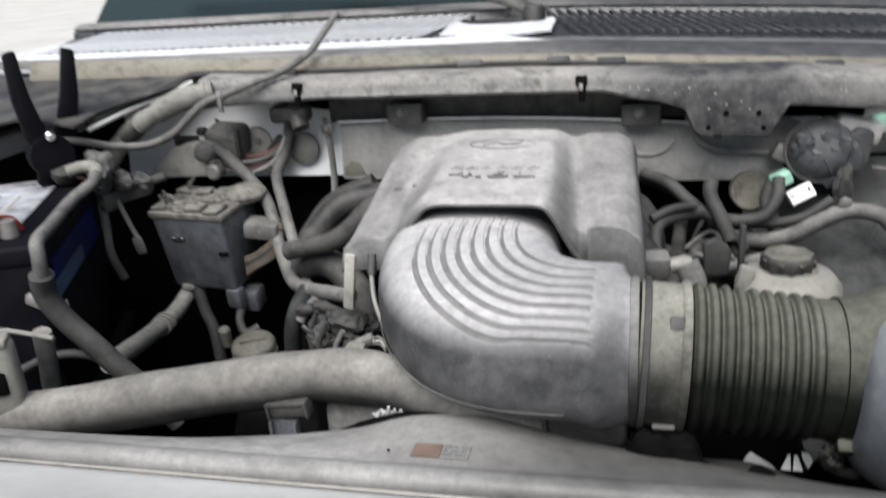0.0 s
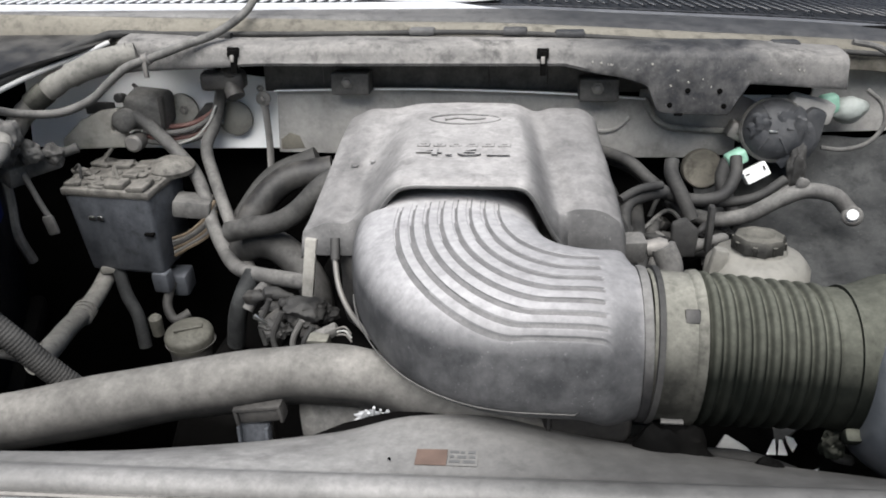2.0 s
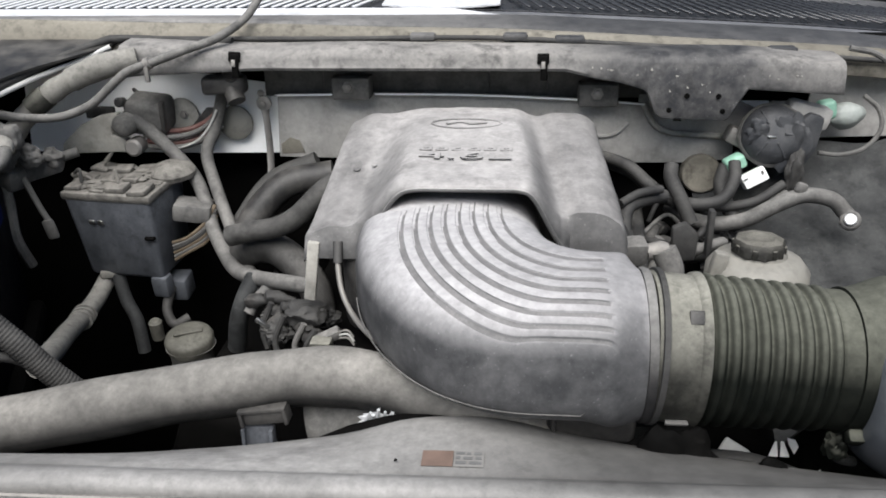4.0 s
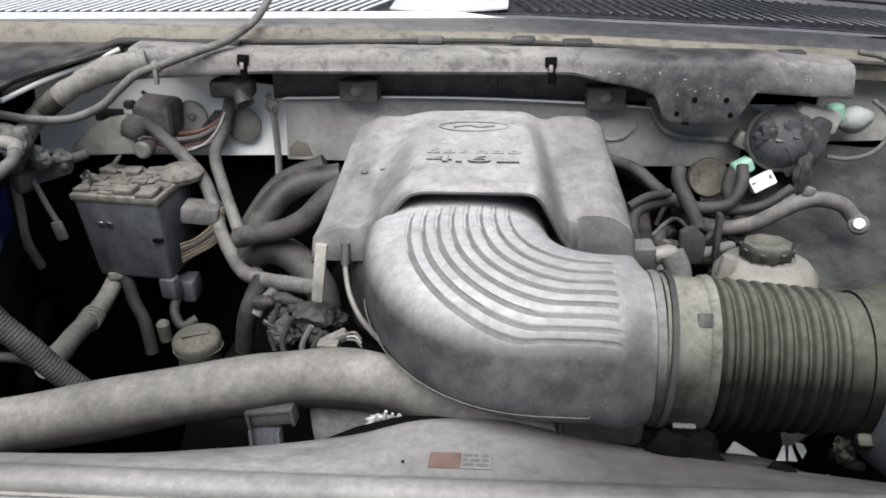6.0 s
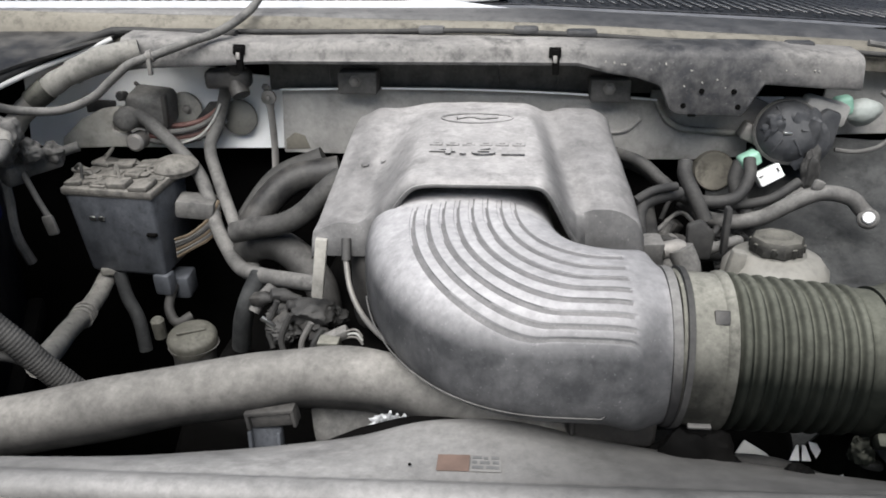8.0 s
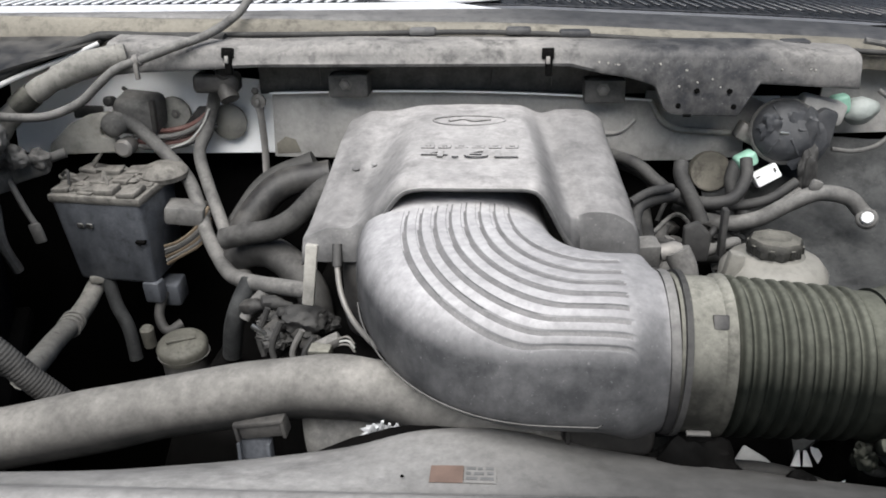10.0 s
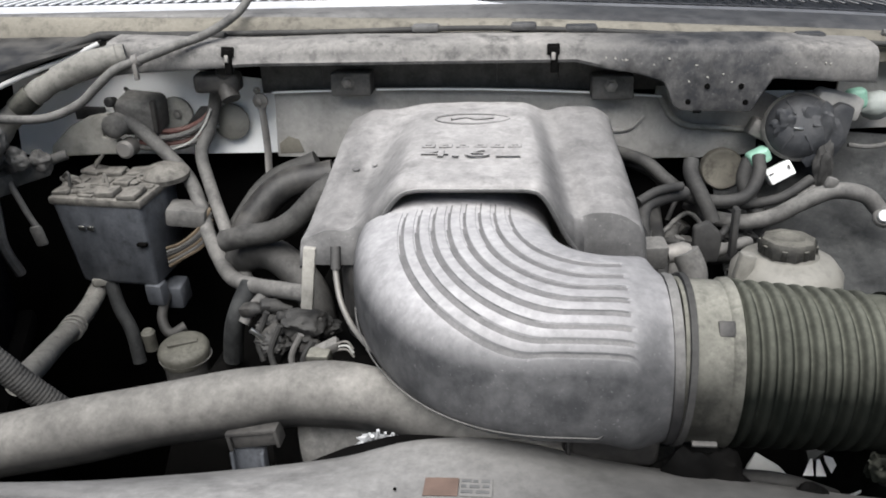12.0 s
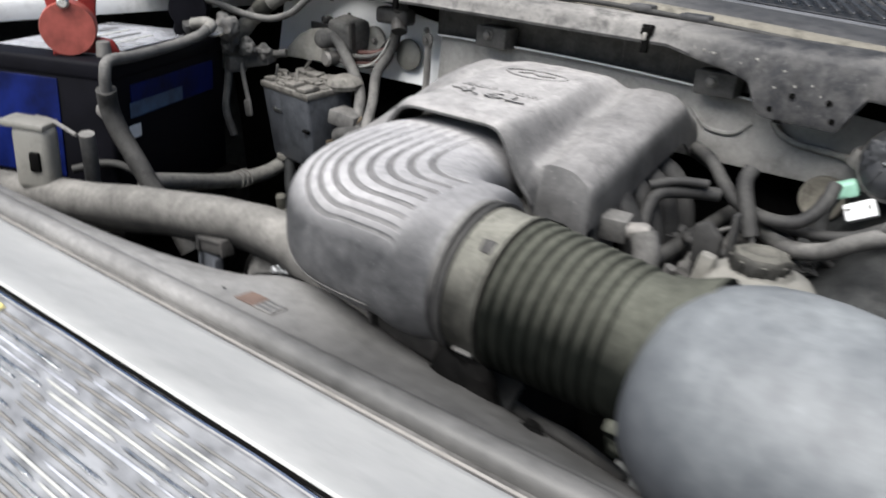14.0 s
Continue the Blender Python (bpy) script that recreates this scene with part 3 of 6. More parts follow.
def heat_shield():
    t = thing("heat_shield", "dusty grey sheet metal shield behind the engine cover", "heat shield", base=(0, 0.98, 1.1))
    def fold(x):
        return 1.1605 - 0.135 * max(0.0, x + 0.1) ** 2 - 0.02 * max(0.0, -0.15 - x)

    top = [(x, fold(x)) for x in (-0.262 + 0.02235 * k for k in range(21))]
    out = top + [(0.190, 1.138), (0.198, 1.125), (0.212, 1.117), (0.228, 1.114), (0.294, 1.110), (0.296, 1.080), (0.245, 1.079), (0.235, 1.076), (0.05, 1.074), (-0.266, 1.078)]
    part("panel", plate(out, 0.004, at(0, 0.985, 0), 0.0015), M_SHIELD, t)
    for x0, x1 in ((-0.262, -0.190), (-0.138, 0.108), (0.149, 0.184)):
        rows = []
        for i in range(9):
            x = mix(x0, x1, i / 8)
            rows.append([(x, 0.984, fold(x) - 0.001), (x, 0.979, fold(x) + 0.0006), (x, 0.975, fold(x) + 0.0014), (x, 0.9745, fold(x) - 0.0006)])
        part("ledge", sheet(rows, 0.0012), M_WHITE, t, "bright folded edge")
    part("step_edge", tube([(0.183, 0.980, 1.1505), (0.1895, 0.978, 1.138), (0.198, 0.977, 1.1255), (0.212, 0.977, 1.1175), (0.230, 0.978, 1.1145), (0.293, 0.979, 1.1105)], 0.0036, 6, 10), M_CAST, t, "pale rolled edge stepping down")
    part("stain", plate([(-0.262, 1.082), (-0.262, 1.095), (-0.250, 1.104), (-0.238, 1.100), (-0.232, 1.084)], 0.0008, at(0, 0.9838, 0), 0.0003), M_SEAL, t, "tan dried stain")
    for x in (-0.164, 0.128):
        b = part("bracket", box(0.046, 0.030, 0.026, at(x, 0.972, fold(x) + 0.010), 0.003), M_LOOM, t, "dusty mounting tab")
        part("bolt", bolt(x - 0.002, 0.956, fold(x) + 0.013, 0.005), M_METAL, b)
    for x in (-0.205, -0.19, 0.0, 0.07):
        part("rib", box(0.003, 0.004, 0.026, at(x, 1.000, 1.175), 0.001), M_METAL, t)
    part("back_panel", plate([(0.175, 1.100), (0.180, 1.158), (0.30, 1.150), (0.335, 1.135), (0.335, 1.095)], 0.004, at(0, 0.993, 0), 0.001), M_SHIELD, t, "grey panel behind the drop plate")
    part("back_strip", box(0.52, 0.004, 0.05, at(-0.02, 1.000, 1.178), 0.001), M_LOOM, t, "shadowed strip behind the ledge")
    part("pressing", sweep(spline([(0.100, 0.984, 1.130), (0.120, 0.983, 1.112), (0.150, 0.983, 1.111), (0.168, 0.984, 1.126)], 6), 0.0025, 8), M_SHIELD, t)
    # strap bolted to the bulkhead
    s = thing("ground_strap", "flat grey metal strap bolted to the bulkhead", "strap", base=(-0.277, 0.98, 1.1))
    part("strap", sweep(spline([(-0.275, 0.974, 1.150), (-0.2745, 0.972, 1.138), (-0.2735, 0.971, 1.125), (-0.273, 0.970, 1.085), (-0.272, 0.955, 1.035), (-0.270, 0.935, 1.005)], 6), lambda q: 0.0042 + 0.0018 * step(0.06, 0.14, q) - 0.0012 * step(0.14, 0.22, q), 8, True, 0.4), M_METAL, s)
    part("eyelet", lathe([(0.009, 0), (0.009, 0.003), (0.006, 0.004), (0, 0.004)], at(-0.275, 0.972, 1.150, 90), 14), M_METAL, s)
    part("bolt", bolt(-0.275, 0.968, 1.150, 0.0036), M_METAL, s)
    part("screw", bolt(-0.278, 0.972, 1.162, 0.0032), M_METAL, s)


heat_shield()


# ---- engine ----
def cover_top(x, y):
    """Height of the engine cover's top face."""
    b = (y - 0.69) / 0.22
    left, right = mix(-0.088, -0.084, b), mix(0.062, 0.050, b)
    hump = step(left - 0.036, left + 0.024, x) * (1 - step(right - 0.020, right + 0.020, x))
    ridge = step(right, right + 0.030, x) * (1 - 0.6 * step(0.100, 0.136, x))
    low = mix(1.098, 1.154, step(0.0, 1.0, b)) - 0.008 * step(-0.135, -0.160, x)
    top = mix(1.148, 1.161, step(0.0, 0.8, b))
    if x > 0:
        low = mix(mix(1.104, 1.149, b), mix(1.114, 1.156, b), ridge)
    return mix(low, top, hump) - 0.030 * step(0.905, 0.950, y)


def skirt(row):
    """Adds the turned down side edges to one row of the cover."""
    (xa, y, za), (xb, _, zb) = row[0], row[-1]
    drop = min(0.045, zb - 1.068)
    return [(xa - 0.002, y, za - min(0.014, za - 1.066)), (xa - 0.001, y, za - 0.002)] + row[1:-7] + [(px, y, pz - 0.007 * k * k / 36) for k, (px, _, pz) in enumerate(row[-7:-1], 1)] + [(xb - 0.0005, y, zb - 0.011), (xb + 0.002, y, zb - 0.020), (xb + 0.003, y, zb - max(0.021, drop))]


def engine_cover():
    t = thing("engine_cover", "dusty grey moulded engine cover with raised centre and arched front", "engine cover", base=(-0.01, 0.8, 1.1))
    xs = [mix(-0.160, 0.132, i / 88) for i in range(89)]
    rows = []
    for j in range(31):
        y = mix(0.950, 0.698, j / 30)
        row = [(mix(x, x * 0.93 - 0.001, step(0.70, 0.92, y)), y, cover_top(x, y) + 0.0012 * noise.noise(Vector((x * 30, y * 30, 0)))) for x in xs]
        rows.append(skirt(row))
    for j in range(1, 9):
        t2 = j / 8
        row = []
        for x in xs:
            left, right = max(0.0, min(1.0, (x + 0.108) / 0.060)), max(0.0, min(1.0, (0.082 - x) / 0.052))
            arch = math.sqrt(1 - (1 - left) ** 2) * math.sqrt(1 - (1 - right) ** 2)
            z0 = cover_top(x, 0.698)
            zf = mix(1.070, z0 - 0.006, arch)
            roll = math.sin(t2 * math.pi / 2)
            y = 0.698 - mix(0.010, 0.022, arch) * roll
            row.append((x, y, mix(z0, zf, 1 - math.cos(t2 * math.pi / 2) if arch > 0.5 else t2)))
        rows.append(skirt(row))
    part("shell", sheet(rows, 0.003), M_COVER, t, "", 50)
    lip = []
    for i in range(61):
        x = mix(-0.1065, 0.0805, i / 60)
        left, right = max(0.0, min(1.0, (x + 0.108) / 0.060)), max(0.0, min(1.0, (0.082 - x) / 0.052))
        arch = math.sqrt(1 - (1 - left) ** 2) * math.sqrt(1 - (1 - right) ** 2)
        lip.append(Vector((x, 0.6985 - mix(0.010, 0.022, arch), mix(1.070, cover_top(x, 0.698) - 0.006, arch) + 0.0004)))
    part("arch_lip", sweep(lip, 0.0021, 8), M_COVER, t, "rounded pale lip round the arch")
    part("leg", box(0.011, 0.006, 0.060, at(-0.1555, 0.690, 1.056, 0, 8), 0.0015), M_CAST, t, "pale side leg")
    part("leg", box(0.012, 0.05, 0.055, at(0.126, 0.735, 1.050), 0.003), M_COVER, t)
    # raised oval badge and moulded marks
    cx, cy = -0.019, 0.838
    ring = [Vector((cx + 0.036 * math.cos(a), cy + 0.016 * math.sin(a), 0)) for a in (2 * math.pi * k / 48 for k in range(49))]
    for v in ring:
        v.z = cover_top(v.x, v.y) + 0.0005
    badge = part("badge", sweep(ring, 0.0011, 6, False), M_COVER, t, "plain raised oval badge")
    part("badge_bar", tube([(cx - 0.020, cy - 0.004, cover_top(cx, cy) + 0.0006), (cx - 0.006, cy + 0.003, cover_top(cx, cy) + 0.0008), (cx + 0.005, cy - 0.003, cover_top(cx, cy) + 0.0006), (cx + 0.021, cy + 0.002, cover_top(cx, cy) + 0.0008)], 0.0016, 6, 6), M_COVER, badge)
    for i in range(6):
        x, y = -0.054 + i * 0.0155, 0.7665
        z = cover_top(x, y) + 0.0005
        bar = box(0.0120, 0.0095, 0.0012, at(x, y, z - 0.0003), 0.0005, 1)
        box(0.0050, 0.0030, 0.0016, at(x, y, z + 0.0004), 0.0004, 1, bm=bar)
        part("moulded_bar", bar, M_COVER, t)
    cu = bpy.data.curves.new("size_mark", "FONT")
    cu.body, cu.size, cu.extrude, cu.align_x = "4.6L", 0.024, 0.0006, "CENTER"
    tmp = bpy.data.objects.new("tmp_text", cu)
    me = bpy.data.meshes.new_from_object(tmp)
    bpy.data.objects.remove(tmp)
    me.transform(Matrix.Diagonal((2.15, 1, 1, 1)))
    me.materials.clear()
    me.materials.append(M_COVER)
    mark = new("size_mark", me)
    mark.parent = t
    mark.matrix_basis = Matrix.Translation(-Vector(t.location)) @ at(-0.015, 0.7375, cover_top(-0.015, 0.747) + 0.0010, 3)
    # scuffs and dents on the low flank
    for x, y, r in ((-0.128, 0.792, 0.0040), (-0.110, 0.793, 0.0028)):
        part("dimple", lathe([(r, 0), (r * 0.8, 0.0006), (r * 0.55, 0.0002), (0, 0.0)], at(x, y, cover_top(x, y) + 0.0008, 8), 14), M_COVER, t)


engine_cover()


def intake_elbow():
    t = thing("intake_elbow", "dusty grey plastic intake elbow with eight curved grooves", "intake duct", base=(0.02, 0.58, 1.07))
    def rails(s):
        """Outer and inner edge in plan along 0..1, and how far the bend has still to go."""
        if s < 0.14:
            k = 1 - s / 0.14
            return (-0.110, 0.725 + 0.045 * k), (0.059 - 0.004 * k, 0.690 + 0.080 * k), 1.0
        if s > 0.84:
            k = (s - 0.84) / 0.16
            pinch = step(0.55, 1.0, k)
            return (mix(0.050, 0.125, k), mix(0.474, 0.488, pinch)), (mix(0.114, 0.125, k), mix(0.612, 0.596, pinch)), 0.0
        a = (s - 0.14) / 0.70 * math.pi / 2
        return (0.050 - 0.160 * math.cos(a) ** 0.9, 0.725 - 0.251 * math.sin(a) ** 0.9), (0.114 - 0.055 * math.cos(a), 0.690 - 0.078 * math.sin(a)), 1 - (s - 0.14) / 0.70

    def inside(k, x, y):
        """Above 0 on the inner side of groove k, counted from the inner one; the grooves are nested quarter ellipses."""
        cx, cy = 0.085 - 0.0064 * k, 0.680 - 0.0028 * k
        rx, ry = cx - (0.019 - 0.0117 * k), cy - (0.561 - 0.0194 * k + 0.00112 * k * k)
        return 1 - (min(0.0, x - cx) / rx) ** 2 - (min(0.0, y - cy) / ry) ** 2

    # columns across the top follow the eight grooves, so that their edges stay crisp
    offsets = (-0.40, -0.25, -0.215, -0.18, -0.10, 0.0, 0.10, 0.18, 0.215, 0.25, 0.40)
    qs = [k + o for k in range(8) for o in offsets]
    NS, NI, NO, NB = 200, 36, 26, 60
    bm = bmesh.new()
    rings = []
    places = []
    for i in range(NS + 1):
        s = i / NS
        (ox, oy), (ix, iy), flat = rails(s)
        cx, cy = (ox + ix) / 2, (oy + iy) / 2
        hx, hy = (ix - ox) / 2, (iy - oy) / 2
        end = step(0.89, 1.0, s)
        e = mix(mix(2.35, 3.0, step(0.06, 0.36, s)), 2.05, step(0.93, 1.0, s))
        hz, cz = mix(mix(0.058, 0.051, step(0, 0.8, flat)), 0.054, end), mix(mix(1.073, 1.078, step(0, 1, flat)), 1.072, end)

        def across(k):
            """Where the ring crosses the line of groove k, -1 outside to 1 inside."""
            lo, hi = -0.985, 0.93
            for _ in range(26):
                u = (lo + hi) / 2
                if inside(k, cx + hx * u, cy + hy * u) > 0:
                    hi = u
                else:
                    lo = u
            return (lo + hi) / 2

        cols = []
        top = math.acos(across(-0.45))
        for j in range(NI):
            cols.append((math.cos(top * j / NI), 1, None))
        for q in qs:
            cols.append((across(q), 1, q))
        low = math.acos(across(7.45))
        for j in range(NO):
            cols.append((math.cos(mix(low, math.pi, j / NO)), 1, None))
        for j in range(NB):
            cols.append((-math.cos(math.pi * j / NB), -1, None))
        ring, where = [], []
        for j, (u, side, q) in enumerate(cols):
            w = side * max(0.0, 1 - abs(u) ** e) ** (1 / e)
            z = cz + (hz if side > 0 else mix(0.040, 0.054, end)) * w
            x, y = cx + hx * u, cy + hy * u
            ends = 0.0
            if q is not None:
                k = round(q)
                first = 0.687 - 0.0035 * max(0, k - 2)
                ends = (1 - step(first - 0.003, first + 0.003, y)) * (1 - step(0.0955, 0.0985, x))
                z -= mix(0.0007, 0.0012, step(0.60, 0.52, y)) * ends * (1 - step(0.165, 0.225, abs(q - k)))
            bulge = 0.0010 * noise.noise(Vector((cx * 25, cy * 25, u * 3)))
            ring.append(bm.verts.new((x + hx * u * bulge, y + hy * u * bulge, z)))
            where.append(ends)
        rings.append(ring)
        places.append(where)
    NA = len(rings[0])
    # barer plastic and painted shade on the floors of the grooves, narrowing towards the cover
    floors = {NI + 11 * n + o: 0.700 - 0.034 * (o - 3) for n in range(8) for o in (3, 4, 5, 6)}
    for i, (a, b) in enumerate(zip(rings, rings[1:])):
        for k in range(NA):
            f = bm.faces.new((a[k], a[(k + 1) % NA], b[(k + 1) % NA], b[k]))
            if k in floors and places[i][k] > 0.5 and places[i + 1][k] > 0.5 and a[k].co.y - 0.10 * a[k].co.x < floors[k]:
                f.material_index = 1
    bm.faces.new(rings[0][::-1])
    bm.faces.new(rings[-1])
    bmesh.ops.recalc_face_normals(bm, faces=bm.faces)
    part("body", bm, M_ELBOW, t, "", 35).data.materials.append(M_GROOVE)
    # moulding seam round the lower outer side
    seam = []
    for i in range(60):
        q = i / 59
        (ox, oy), (ix, iy), flat = rails(mix(0.30, 0.93, q))
        u = mix(0.990, 0.955, step(0.0, 0.75, q))
        w = (1 - u ** 3.0) ** (1 / 3.0)
        seam.append(Vector((mix((ox + ix) / 2, ox, u * 1.012), mix((oy + iy) / 2, oy, u * 1.012), 1.0735 - 0.0405 * w + 0.030 * step(0.955, 1.0, q))))
    part("seam", sweep(seam, 0.0006, 6), M_RADHOSE, t, "thin pale moulding seam")
    # flanged lower half under the mouth
    part("lug", box(0.064, 0.030, 0.030, at(0.090, 0.522, 1.022, 12), 0.007, 3), M_BLACK, t, "moulded lug under the duct")
    part("rib", box(0.003, 0.020, 0.026, at(0.062, 0.510, 1.026, 12), 0.001), M_BLACK, t)
    part("flange", lathe([(0.050, 0), (0.0560, 0.001), (0.0568, 0.004), (0.0560, 0.007), (0.050, 0.008)], at(0.1215, 0.542, 1.072, 0, 90), 56), M_RADHOSE, t)


intake_elbow()


def intake_hose():
    t = thing("intake_hose", "dusty ribbed rubber intake hose with a tan end cuff", "intake hose", base=(0.2, 0.54, 1.07))
    m = at(0.125, 0.542, 1.072, 0, 92.9) @ pose(0, 0, -0.125)
    part("cuff", lathe([(0.048, 0.127), (0.0535, 0.128), (0.0555, 0.131), (0.0545, 0.135), (0.0540, 0.141), (0.0535, 0.156), (0.0555, 0.158), (0.0562, 0.1625), (0.050, 0.164)], m, 64), M_CUFF, t, "smooth tan end cuff")
    part("clamp", lathe([(0.0548, 0.130), (0.0572, 0.1305), (0.0572, 0.1345), (0.0548, 0.135)], m, 64), M_RUBBER, t, "dull dark clamp band")
    part("tab", box(0.010, 0.003, 0.010, at(0.1545, 0.5085, 1.1125, -38), 0.001), M_BLACK, t, "square dark slot in the cuff")
    part("tab", box(0.016, 0.006, 0.003, at(0.147, 0.502, 1.034, 30), 0.001), M_LOOM, t, "pale cuff tab")
    prof = []
    n = 9
    x0, x1 = 0.164, 0.250
    for i in range(n * 12 + 1):
        q = i / (n * 12)
        ph = (q * n) % 1.0
        prof.append((mix(0.0555, 0.0520, q) - 0.0040 * (0.5 + 0.5 * math.cos(2 * math.pi * ph)) ** 1.8, mix(x0, x1, q)))
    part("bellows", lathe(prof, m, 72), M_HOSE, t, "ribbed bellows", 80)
    part("end_sleeve", lathe([(0.0485, 0.249), (0.0500, 0.251), (0.0502, 0.262), (0.0525, 0.270), (0.0560, 0.279), (0.0600, 0.288), (0.0620, 0.294), (0.058, 0.295)], m, 64), M_HOSE, t)
    part("end_clamp", lathe([(0.0500, 0.262), (0.0522, 0.2625), (0.0522, 0.2690), (0.0510, 0.2695)], m, 64), M_HOSE, t, "thin clamp band")
    part("clamp_screw", box(0.012, 0.010, 0.012, at(0.266, 0.497, 1.030, 40, 0, 0), 0.003), M_HOSE, t, "worm screw housing")
    a = thing("air_cleaner", "blue grey plastic air cleaner canister beside the intake hose", "air cleaner", base=(0.4, 0.53, 1.05))
    am = at(0.250, 0.538, 1.060, 0, 92.9, -7)
    body = [(0.050, 0.026), (0.0580, 0.032), (0.0640, 0.040), (0.0705, 0.052), (0.0760, 0.066), (0.0800, 0.084), (0.0820, 0.105), (0.0820, 0.125), (0.0790, 0.16), (0.0785, 0.20)]
    part("housing", lathe(body + [(0.0815, 0.202), (0.0815, 0.210), (0.0785, 0.212), (0.0785, 0.33), (0.06, 0.345), (0.0, 0.347)], am, 72), M_AIRBOX, a)
    part("latch", box(0.03, 0.008, 0.014, am @ pose(-0.062, -0.052, 0.206, 40, 90, 0), 0.002), M_METAL, a)
    part("foot", box(0.20, 0.06, 0.14, at(0.47, 0.53, 0.92), 0.01), M_BLACK, a)


intake_hose()


def radiator_hose():
    pts = [(-0.56, 0.475, 0.975), (-0.48, 0.490, 0.985), (-0.385, 0.508, 0.996), (-0.300, 0.522, 1.008), (-0.225, 0.536, 1.019), (-0.155, 0.547, 1.027), (-0.105, 0.550, 1.030), (-0.050, 0.544, 1.025), (0.010, 0.530, 1.012), (0.07, 0.515, 0.990)]
    t = thing("radiator_hose", "thick dust coated rubber radiator hose", "hose", base=(-0.2, 0.54, 1.02))
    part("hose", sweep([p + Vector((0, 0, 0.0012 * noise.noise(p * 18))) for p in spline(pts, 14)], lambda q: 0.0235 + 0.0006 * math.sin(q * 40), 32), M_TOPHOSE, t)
    part("hose_clamp", lathe([(0.0232, -0.005), (0.0252, -0.0045), (0.0252, 0.0045), (0.0232, 0.005)], at(-0.520, 0.4825, 0.980, 0, 83, 10), 28), M_METAL, t, "worm drive hose clamp")
    c = thing("hose_bracket", "grey metal clip bracket holding the hose", "bracket", base=(-0.165, 0.55, 0.99))
    m = at(-0.156, 0.524, 1.010, 0, -8)
    part("strap", box(0.038, 0.014, 0.0035, m @ pose(0, 0, 0.0075), 0.001), M_BLACK, c)
    for x in (-0.0175, 0.0175):
        part("strap", box(0.003, 0.014, 0.014, m @ pose(x, 0, 0.001), 0.001), M_BLACK, c)
    part("rubber_pad", box(0.032, 0.012, 0.011, m @ pose(0, 0.001, 0), 0.002), M_BLACK, c, "black rubber pad in the clip")
    part("stem", box(0.024, 0.006, 0.060, at(-0.163, 0.526, 0.970), 0.002), M_FUSE, c)
    for x in (-0.174, -0.152):
        part("rib", box(0.003, 0.010, 0.058, at(x, 0.524, 0.970), 0.001), M_FUSE, c)


radiator_hose()


# ---- front of the bay ----
CREST = ((-0.80, 0.930), (-0.367, 0.968), (-0.273, 0.980), (-0.183, 0.994), (-0.139, 1.001), (-0.096, 1.009), (-0.074, 1.015), (-0.053, 1.024), (-0.033, 1.028), (-0.012, 1.030), (0.008, 1.031), (0.028, 1.029), (0.048, 1.025), (0.069, 1.019), (0.109, 1.012), (0.149, 1.007), (0.229, 0.997), (0.295, 0.989), (0.80, 0.940))


def crest(x):
    """The support's rear edge: y and z. It swells up behind the fan."""
    return 0.506, sum(table(CREST, x + d) for d in (-0.014, -0.007, 0, 0.007, 0.014)) / 5


def lean(x):
    """The front panels rise a little towards the driver's side."""
    return 0.012 * x


